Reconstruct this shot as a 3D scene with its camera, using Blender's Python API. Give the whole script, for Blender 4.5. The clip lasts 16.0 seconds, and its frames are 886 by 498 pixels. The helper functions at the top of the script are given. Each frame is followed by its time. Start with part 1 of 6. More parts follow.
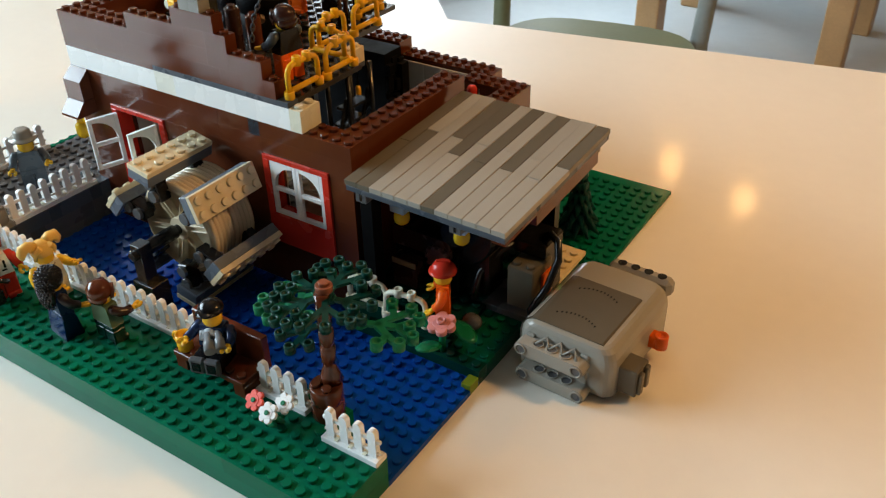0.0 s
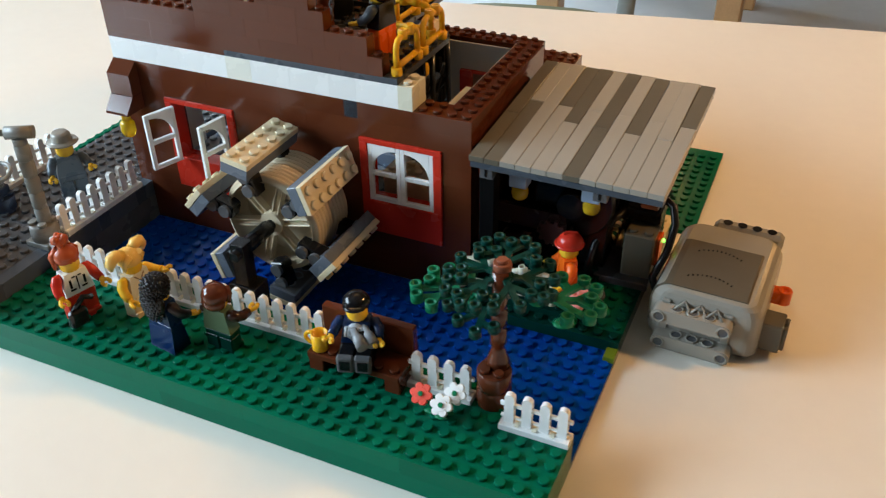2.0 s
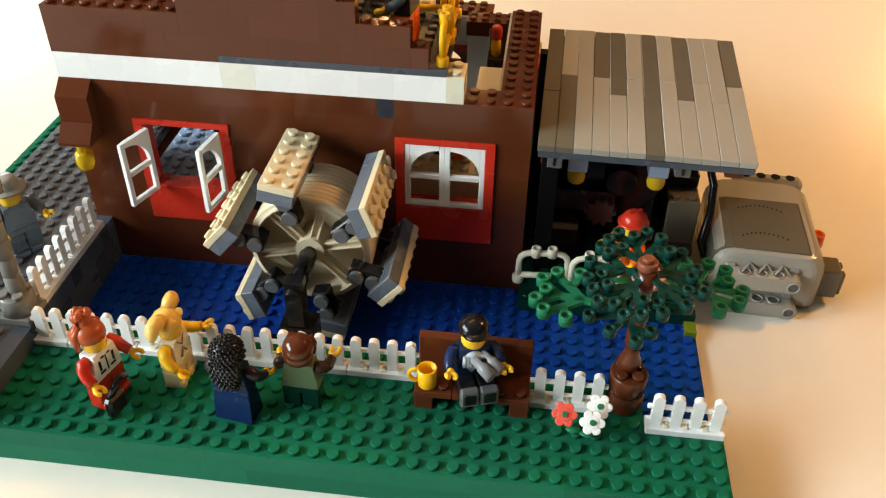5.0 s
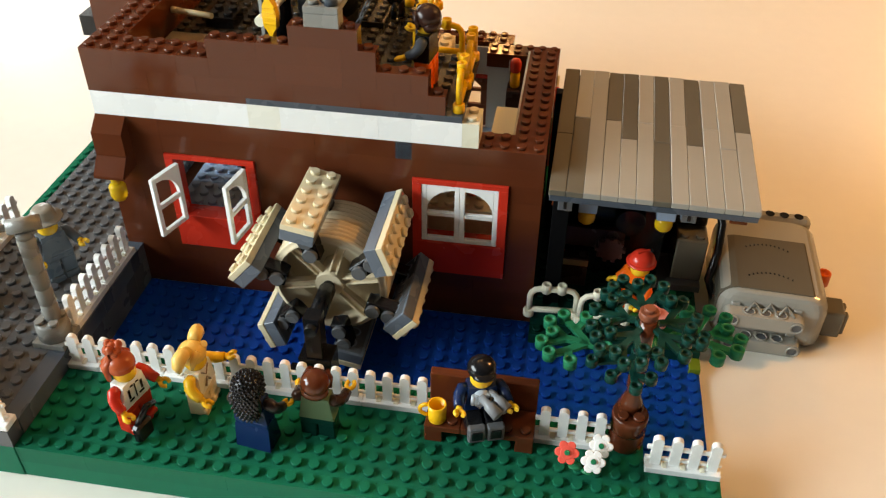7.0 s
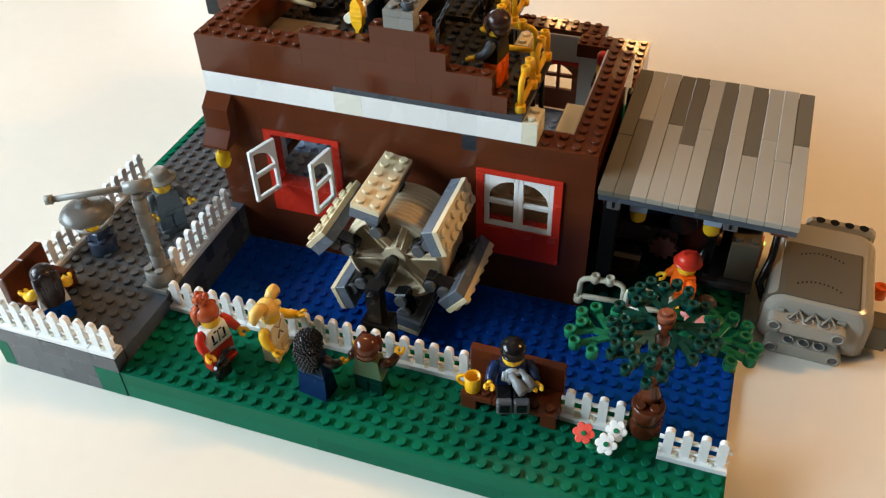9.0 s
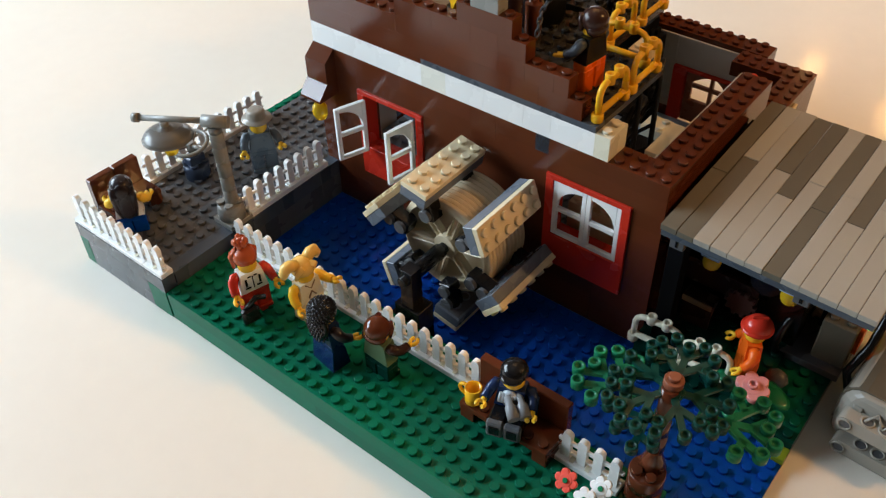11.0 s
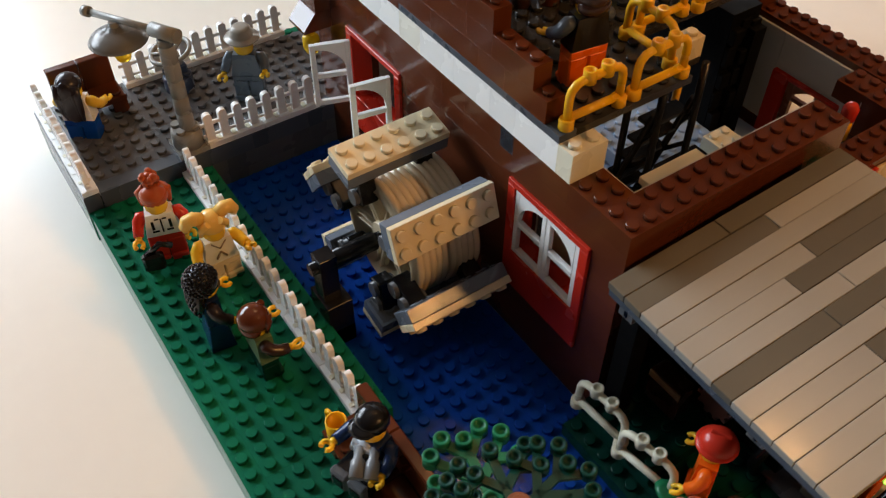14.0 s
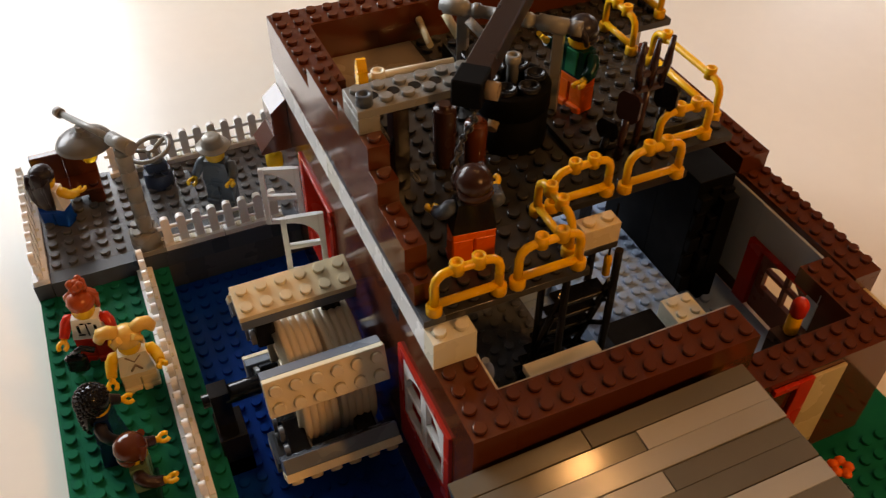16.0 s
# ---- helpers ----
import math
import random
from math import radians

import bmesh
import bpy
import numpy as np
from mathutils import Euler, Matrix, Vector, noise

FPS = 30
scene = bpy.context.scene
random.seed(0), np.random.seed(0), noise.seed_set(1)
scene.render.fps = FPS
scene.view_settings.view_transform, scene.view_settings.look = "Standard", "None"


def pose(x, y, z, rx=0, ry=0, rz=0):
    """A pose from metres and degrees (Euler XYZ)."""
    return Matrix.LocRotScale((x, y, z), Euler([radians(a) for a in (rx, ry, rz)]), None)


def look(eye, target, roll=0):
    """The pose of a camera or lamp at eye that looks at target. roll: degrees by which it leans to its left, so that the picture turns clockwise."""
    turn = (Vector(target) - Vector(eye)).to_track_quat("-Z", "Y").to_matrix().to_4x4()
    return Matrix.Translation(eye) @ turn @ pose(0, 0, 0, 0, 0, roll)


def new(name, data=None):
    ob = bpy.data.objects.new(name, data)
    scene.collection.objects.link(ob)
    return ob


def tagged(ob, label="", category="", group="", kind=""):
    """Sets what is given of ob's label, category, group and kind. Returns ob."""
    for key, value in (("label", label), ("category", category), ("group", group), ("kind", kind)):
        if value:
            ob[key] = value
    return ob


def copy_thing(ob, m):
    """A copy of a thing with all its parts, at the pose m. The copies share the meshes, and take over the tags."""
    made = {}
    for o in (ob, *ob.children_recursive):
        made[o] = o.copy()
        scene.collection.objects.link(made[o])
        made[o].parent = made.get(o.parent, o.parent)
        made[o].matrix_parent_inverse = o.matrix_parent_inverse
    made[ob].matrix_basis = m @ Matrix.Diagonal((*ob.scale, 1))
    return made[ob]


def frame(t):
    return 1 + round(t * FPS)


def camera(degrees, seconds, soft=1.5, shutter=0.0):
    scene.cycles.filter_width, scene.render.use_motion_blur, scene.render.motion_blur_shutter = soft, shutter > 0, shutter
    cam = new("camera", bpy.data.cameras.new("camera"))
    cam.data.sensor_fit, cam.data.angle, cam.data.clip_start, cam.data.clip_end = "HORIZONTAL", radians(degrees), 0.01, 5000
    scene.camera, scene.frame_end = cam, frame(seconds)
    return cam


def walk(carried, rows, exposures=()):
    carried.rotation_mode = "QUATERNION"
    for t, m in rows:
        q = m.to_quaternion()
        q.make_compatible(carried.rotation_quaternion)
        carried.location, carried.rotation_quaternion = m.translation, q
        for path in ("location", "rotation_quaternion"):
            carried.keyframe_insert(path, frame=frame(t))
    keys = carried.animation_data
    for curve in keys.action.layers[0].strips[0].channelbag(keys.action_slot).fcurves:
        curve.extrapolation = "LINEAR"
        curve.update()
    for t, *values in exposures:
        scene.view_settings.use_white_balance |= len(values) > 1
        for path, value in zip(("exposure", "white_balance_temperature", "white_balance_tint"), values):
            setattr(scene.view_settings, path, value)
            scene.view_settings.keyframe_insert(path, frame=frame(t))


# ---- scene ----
cam = camera(54.0, 16.0, 1.2, 0.3)
PATH = [
    (0, (0.16525, -0.21250, 0.31470), (-0.7535, 1.1715, -0.7990), -1.09),
    (0.5, (0.13759, -0.22734, 0.31207), (-0.6815, 1.2051, -0.8180), -1.04),
    (1, (0.12348, -0.23618, 0.30921), (-0.6817, 1.2032, -0.8221), -1.77),
    (1.5, (0.09659, -0.24684, 0.28950), (-0.6504, 1.2222, -0.8436), -0.92),
    (2, (0.05098, -0.26223, 0.29725), (-0.6348, 1.2433, -0.8267), -0.78),
    (2.5, (0.01316, -0.25312, 0.29463), (-0.5970, 1.2586, -0.8640), -0.78),
    (3, (-0.00687, -0.24063, 0.29954), (-0.5959, 1.2696, -0.8719), -1.78),
    (3.5, (-0.02407, -0.24552, 0.30131), (-0.5098, 1.2803, -0.8970), -1.19),
    (4, (-0.06334, -0.24975, 0.29318), (-0.3899, 1.3032, -0.9241), -0.88),
    (6.5, (-0.10599, -0.25502, 0.31385), (-0.2408, 1.3278, -0.9013), 1.48),
    (7, (-0.09166, -0.25405, 0.32384), (-0.3251, 1.3036, -0.9088), 0.85),
    (7.5, (-0.08225, -0.25989, 0.33755), (-0.3794, 1.2686, -0.9176), 0.32),
    (8, (-0.08336, -0.26120, 0.34584), (-0.4359, 1.2336, -0.9353), -0.05),
    (8.5, (-0.06840, -0.26226, 0.35424), (-0.5004, 1.1830, -0.9590), -1.27),
    (9, (-0.04765, -0.26521, 0.36187), (-0.5671, 1.1487, -0.9538), -1.81),
    (11.5, (0.02689, -0.17586, 0.34366), (-1.0002, 0.8602, -1.0244), -1.16),
    (12, (0.03174, -0.15179, 0.33293), (-1.0662, 0.7807, -1.0546), -1.11),
    (12.5, (0.04080, -0.13185, 0.32661), (-1.1313, 0.7018, -1.0631), -2.51),
    (13, (0.04203, -0.11137, 0.32785), (-1.1186, 0.7090, -1.0793), -1.14),
    (13.5, (0.02657, -0.09122, 0.32104), (-1.0720, 0.7301, -1.1345), -0.71),
    (14, (0.03383, -0.06783, 0.31566), (-1.0986, 0.7043, -1.1408), 0.29),
    (14.5, (0.04249, -0.03674, 0.32044), (-1.1756, 0.6635, -1.1029), 0.02),
    (15, (0.03827, -0.01247, 0.33230), (-1.2448, 0.6327, -1.0596), 0.27),
    (15.5, (0.03508, 0.00491, 0.33643), (-1.2724, 0.5996, -1.0553), 0.15),
    (16, (0.04094, 0.02343, 0.34242), (-1.2751, 0.6137, -1.0431), 0.43),
]
EXPOSURES = [
    (0, 0.17, 7050, 9), (1, 0.21, 6850, 9), (2, 0.25, 6750, 10), (3, 0.43, 7000, 12), (4, 0.5, 7800, 13), (6.5, 0.44, 8350, 13), (7, 0.43, 8250, 13),
    (8, 0.34, 7400, 11), (9, 0.26, 7150, 11), (11.5, 0.06, 7050, 15), (12.5, -0.11, 7150, 17), (14, -0.06, 7550, 19), (16, -0.27, 8500, 24),
]
walk(cam, [(t, look(eye, target, roll)) for t, eye, target, roll in PATH], EXPOSURES)

# units: x and y in studs of 8 mm, z in millimetres
S = 0.008
WATER, LAWN, STONE, WALL, BAND, DECK = 3.2, 19.2, 28.8, 108.8, 121.6, 124.8

# ---- world and lamps ----
world = bpy.data.worlds.new("sky")
scene.world = world
world.use_nodes = True
sky = world.node_tree.nodes.new("ShaderNodeTexSky")
sky.sky_type, sky.sun_disc, sky.sun_elevation, sky.sun_rotation = "NISHITA", False, radians(35), radians(250)
world.node_tree.nodes["Background"].inputs["Strength"].default_value = 0.12
world.node_tree.links.new(sky.outputs[0], world.node_tree.nodes["Background"].inputs["Color"])


def area_lamp(name, eye, target, w, h, watts, color):
    data = bpy.data.lights.new(name, "AREA")
    data.shape, data.size, data.size_y, data.energy, data.color = "RECTANGLE", w, h, watts, color
    ob = new(name, data)
    ob.matrix_world = look(eye, target)
    return ob


# daylight from the large window, and the warm lamps hanging in the room
area_lamp("window_daylight", (-1.78, -0.60, 0.78), (-0.2, 0.05, 0.05), 1.52, 0.80, 66, (0.60, 0.81, 1.0))
# fill from an unseen second window, added to brighten the far floor
far_fill = area_lamp("far_window_fill", (-1.78, 2.60, 0.55), (-0.1, 2.2, -0.74), 1.3, 0.7, 22, (0.70, 0.86, 1.0))
far_fill.data.spread = radians(110)


def bulb_lamp(name, where, watts, size):
    data = bpy.data.lights.new(name, "POINT")
    data.energy, data.color, data.shadow_soft_size = watts, (1.0, 0.55, 0.20), size
    new(name, data).location = where


FAR_BULBS = ((-0.50, 1.97, 0.87), (-0.27, 1.91, 0.89))
NEAR_BULBS = ((-0.60, 0.44, 1.27), (-0.25, 0.63, 1.26))
# unseen pair, added to warm and brighten the right of the table
SIDE_FILL = ((0.64, 0.46, 0.84), (0.76, 0.53, 0.84))
CORNER_BULBS = ((0.985, 2.18, 0.86),)
for spot in CORNER_BULBS:
    bulb_lamp("corner_pendant_light", spot, 9, 0.045)
for spot in SIDE_FILL:
    bulb_lamp("side_pendant_light", spot, 9.6, 0.03)
for spot in FAR_BULBS:
    bulb_lamp("far_pendant_light", spot, 2.2, 0.03)
for spot in NEAR_BULBS:
    bulb_lamp("pendant_light", spot, 4.5, 0.02)

# ---- materials ----


def plastic(name, color, rough=0.24, vary=0.10, alpha=None, bump=0.05, spec=0.36):
    """Moulded plastic: slight tint changes from piece to piece, smudges in the gloss, faint unevenness."""
    m = bpy.data.materials.new(name)
    m.use_nodes = True
    nt = m.node_tree
    n, l = nt.nodes, nt.links
    b = n["Principled BSDF"]
    tc = n.new("ShaderNodeTexCoord")
    big = n.new("ShaderNodeTexNoise")
    big.inputs["Scale"].default_value, big.inputs["Detail"].default_value = 45.0, 3.0
    fine = n.new("ShaderNodeTexNoise")
    fine.inputs["Scale"].default_value, fine.inputs["Detail"].default_value = 420.0, 4.0
    info = n.new("ShaderNodeObjectInfo")
    l.new(tc.outputs["Object"], big.inputs["Vector"])
    l.new(tc.outputs["Object"], fine.inputs["Vector"])
    add = n.new("ShaderNodeMath")
    add.operation = "ADD"
    l.new(big.outputs["Fac"], add.inputs[0])
    l.new(info.outputs["Random"], add.inputs[1])
    rng = n.new("ShaderNodeMapRange")
    rng.inputs["From Min"].default_value, rng.inputs["From Max"].default_value = 0.3, 1.7
    rng.inputs["To Min"].default_value, rng.inputs["To Max"].default_value = 1 - vary, 1 + vary
    l.new(add.outputs[0], rng.inputs["Value"])
    hsv = n.new("ShaderNodeHueSaturation")
    hsv.inputs["Color"].default_value = (*color, 1)
    l.new(rng.outputs["Result"], hsv.inputs["Value"])
    l.new(hsv.outputs["Color"], b.inputs["Base Color"])
    rr = n.new("ShaderNodeMapRange")
    rr.inputs["From Min"].default_value, rr.inputs["From Max"].default_value = 0.3, 0.7
    rr.inputs["To Min"].default_value, rr.inputs["To Max"].default_value = rough * 0.75, rough * 1.35
    l.new(big.outputs["Fac"], rr.inputs["Value"])
    l.new(rr.outputs["Result"], b.inputs["Roughness"])
    bp = n.new("ShaderNodeBump")
    bp.inputs["Strength"].default_value, bp.inputs["Distance"].default_value = bump, 0.0004
    l.new(fine.outputs["Fac"], bp.inputs["Height"])
    l.new(bp.outputs["Normal"], b.inputs["Normal"])
    b.inputs["Specular IOR Level"].default_value = spec
    if alpha:
        b.inputs["Transmission Weight"].default_value, b.inputs["IOR"].default_value = alpha, 1.45
    return m


BROWN = plastic("reddish_brown_plastic", (0.101, 0.0245, 0.0095), 0.12, 0.08, spec=0.42)
DBROWN = plastic("dark_brown_plastic", (0.036, 0.014, 0.010), 0.25)
RED = plastic("red_plastic", (0.55, 0.030, 0.015), 0.24)
GREEN = plastic("green_plastic", (0.0002, 0.128, 0.068), 0.15, 0.12, spec=0.07)
DGREEN = plastic("dark_green_plastic", (0.0010, 0.032, 0.023), 0.20, spec=0.2)
BGREEN = plastic("bright_green_plastic", (0.004, 0.17, 0.07), 0.24)
LIME = plastic("lime_plastic", (0.15, 0.22, 0.018), 0.25)
BLUE = plastic("blue_plastic", (0.0005, 0.052, 0.32), 0.14, 0.12, spec=0.11)
DBLUE = plastic("dark_blue_plastic", (0.004, 0.019, 0.072), 0.25)
WHITE = plastic("white_plastic", (0.83, 0.83, 0.81), 0.26, 0.05)
CREAM = plastic("aged_white_plastic", (0.74, 0.70, 0.55), 0.28, 0.06)
TAN = plastic("tan_plastic", (0.66, 0.53, 0.31), 0.26)
DTAN = plastic("dark_tan_plastic", (0.27, 0.20, 0.125), 0.26)
PADDLE = plastic("cream_tan_plastic", (0.74, 0.63, 0.42), 0.26)
BEIGE = plastic("beige_wheel_plastic", (0.62, 0.51, 0.35), 0.20)
LGREY = plastic("light_grey_plastic", (0.32, 0.295, 0.25), 0.20, 0.07, spec=0.42)
OGREY = plastic("old_grey_plastic", (0.23, 0.225, 0.205), 0.26, 0.08)
DGREY = plastic("dark_grey_plastic", (0.092, 0.095, 0.100), 0.26, 0.12)
# OGREY darkened for the lamp dish, its backlit shading put into the colour
LAMPGREY = plastic("backlit_grey_plastic", (0.125, 0.122, 0.115), 0.24, 0.08)
TGREY = plastic("dark_tile_grey_plastic", (0.125, 0.108, 0.080), 0.13, 0.10)
# light grey with the window daylight's blue and brightness put into its colour
BGREY = plastic("daylit_grey_plastic", (0.30, 0.40, 0.54), 0.14, 0.12, spec=0.6)
SGREY = plastic("sand_blue_grey_plastic", (0.055, 0.068, 0.085), 0.28)
INNER = plastic("pale_grey_plastic", (0.52, 0.49, 0.44), 0.34, 0.05)
# darker copy of GREEN, the shade on the bank strip put into the colour
BANKGREEN = plastic("shaded_green_plastic", (0.001, 0.072, 0.042), 0.2, spec=0.15)
JIB = plastic("blackish_brown_plastic", (0.020, 0.010, 0.008), 0.3, spec=0.25)
OFFWHITE = plastic("yellowed_white_plastic", (0.80, 0.78, 0.69), 0.27, 0.05)
VALVE = plastic("slate_blue_plastic", (0.035, 0.052, 0.090), 0.28)
# darker and duller than BLACK
DULLBLACK = plastic("dull_black_plastic", (0.0028, 0.0028, 0.003), 0.6, spec=0.06)
PGREY = plastic("paddle_grey_plastic", (0.135, 0.16, 0.195), 0.26)
BEARD = plastic("pale_grey_beard_plastic", (0.42, 0.46, 0.50), 0.3)
COAT = plastic("sand_blue_coat_plastic", (0.092, 0.118, 0.142), 0.28)
LEAF = plastic("dark_green_leaf_plastic", (0.0010, 0.038, 0.029), 0.30, 0.12, spec=0.15)
BLEAF = plastic("bright_green_leaf_plastic", (0.003, 0.16, 0.075), 0.34, 0.12, spec=0.16)
DKDECK = plastic("worn_dark_grey_plastic", (0.031, 0.028, 0.024), 0.18, 0.16, spec=0.5)
BLACK = plastic("black_plastic", (0.007, 0.007, 0.008), 0.20)
YELLOW = plastic("yellow_plastic", (0.85, 0.44, 0.020), 0.24)
ORANGE = plastic("orange_plastic", (0.80, 0.115, 0.010), 0.26)
SKIN = plastic("yellow_figure_plastic", (0.86, 0.50, 0.035), 0.25)
BLOND = plastic("light_yellow_plastic", (0.80, 0.50, 0.13), 0.28)
GINGER = plastic("dark_orange_plastic", (0.42, 0.075, 0.022), 0.28)
DARKHAIR = plastic("very_dark_hair_plastic", (0.020, 0.014, 0.017), 0.30)
CAPRED = plastic("rust_red_plastic", (0.22, 0.066, 0.034), 0.30)
PINK = plastic("pink_plastic", (0.70, 0.26, 0.24), 0.30)
CORAL = plastic("coral_plastic", (0.80, 0.10, 0.07), 0.30)
OLIVE = plastic("sand_green_plastic", (0.10, 0.16, 0.085), 0.28)
SILVER = plastic("flat_silver_plastic", (0.20, 0.21, 0.22), 0.22)
# red of the gear, darkened to hold the shade under the roof
GEARRED = plastic("shaded_red_plastic", (0.085, 0.034, 0.03), 0.3)
TYELLOW = plastic("clear_yellow_plastic", (0.95, 0.62, 0.03), 0.10, 0.05, alpha=0.55)


def painted(name, color, rough, scale, amount, bump=0.1, dist=0.002):
    """Painted, papered or woven surface with blotches at two scales."""
    m = bpy.data.materials.new(name)
    m.use_nodes = True
    n, l = m.node_tree.nodes, m.node_tree.links
    b = n["Principled BSDF"]
    tc = n.new("ShaderNodeTexCoord")
    a, c = n.new("ShaderNodeTexNoise"), n.new("ShaderNodeTexNoise")
    a.inputs["Scale"].default_value, c.inputs["Scale"].default_value = scale, scale * 14
    a.inputs["Detail"].default_value = c.inputs["Detail"].default_value = 5.0
    mix = n.new("ShaderNodeMath")
    mix.operation = "MULTIPLY_ADD"
    mix.inputs[1].default_value = 0.4
    l.new(tc.outputs["Object"], a.inputs["Vector"])
    l.new(tc.outputs["Object"], c.inputs["Vector"])
    l.new(c.outputs["Fac"], mix.inputs[0])
    l.new(a.outputs["Fac"], mix.inputs[2])
    ramp = n.new("ShaderNodeMapRange")
    ramp.inputs["From Min"].default_value, ramp.inputs["From Max"].default_value = 0.4, 1.0
    ramp.inputs["To Min"].default_value, ramp.inputs["To Max"].default_value = 1 - amount, 1 + amount
    l.new(mix.outputs[0], ramp.inputs["Value"])
    hsv = n.new("ShaderNodeHueSaturation")
    hsv.inputs["Color"].default_value = (*color, 1)
    l.new(ramp.outputs["Result"], hsv.inputs["Value"])
    l.new(hsv.outputs["Color"], b.inputs["Base Color"])
    b.inputs["Roughness"].default_value = rough
    bp = n.new("ShaderNodeBump")
    bp.inputs["Strength"].default_value, bp.inputs["Distance"].default_value = bump, dist
    l.new(c.outputs["Fac"], bp.inputs["Height"])
    l.new(bp.outputs["Normal"], b.inputs["Normal"])
    return m


TABLE = painted("table_laminate", (0.80, 0.75, 0.66), 0.32, 6.0, 0.035, 0.04, 0.0003)
PAINT = painted("pale_wall_paint", (0.62, 0.66, 0.70), 0.7, 1.5, 0.06)
# unseen walls and ceiling, coloured dark so less light bounces back
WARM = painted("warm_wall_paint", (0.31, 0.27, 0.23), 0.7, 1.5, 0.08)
CEIL = painted("ceiling_paint", (0.25, 0.23, 0.21), 0.8, 1.5, 0.04)
nodes = TABLE.node_tree.nodes["Principled BSDF"].inputs
nodes["Coat Weight"].default_value, nodes["Coat Roughness"].default_value, nodes["Specular IOR Level"].default_value = 0.16, 0.10, 0.26
FLOOR = painted("pale_grey_floor", (0.60, 0.66, 0.70), 0.45, 2.0, 0.08)
OLIVEWOOD = painted("olive_painted_wood", (0.14, 0.155, 0.085), 0.45, 8.0, 0.15)
GREYWOOD = painted("grey_painted_wood", (0.22, 0.24, 0.23), 0.45, 8.0, 0.15)
OAK = painted("oak_wood", (0.42, 0.25, 0.11), 0.45, 10.0, 0.2)
ENAMEL = painted("lamp_enamel", (0.55, 0.50, 0.44), 0.35, 8.0, 0.05)

GLASS = bpy.data.materials.new("clear_glass")
GLASS.use_nodes = True
_b = GLASS.node_tree.nodes["Principled BSDF"]
_b.inputs["Transmission Weight"].default_value, _b.inputs["Roughness"].default_value = 1.0, 0.02

BULB = bpy.data.materials.new("glowing_bulb")
BULB.use_nodes = True
_b = BULB.node_tree.nodes["Principled BSDF"]
_b.inputs["Emission Color"].default_value, _b.inputs["Emission Strength"].default_value = (1.0, 0.72, 0.42, 1), 60.0
LED = bpy.data.materials.new("green_led")
LED.use_nodes = True
_b = LED.node_tree.nodes["Principled BSDF"]
_b.inputs["Base Color"].default_value = (0.1, 0.5, 0.05, 1)
_b.inputs["Emission Color"].default_value, _b.inputs["Emission Strength"].default_value = (0.25, 1.0, 0.1, 1), 3.0

# ---- mesh tools ----


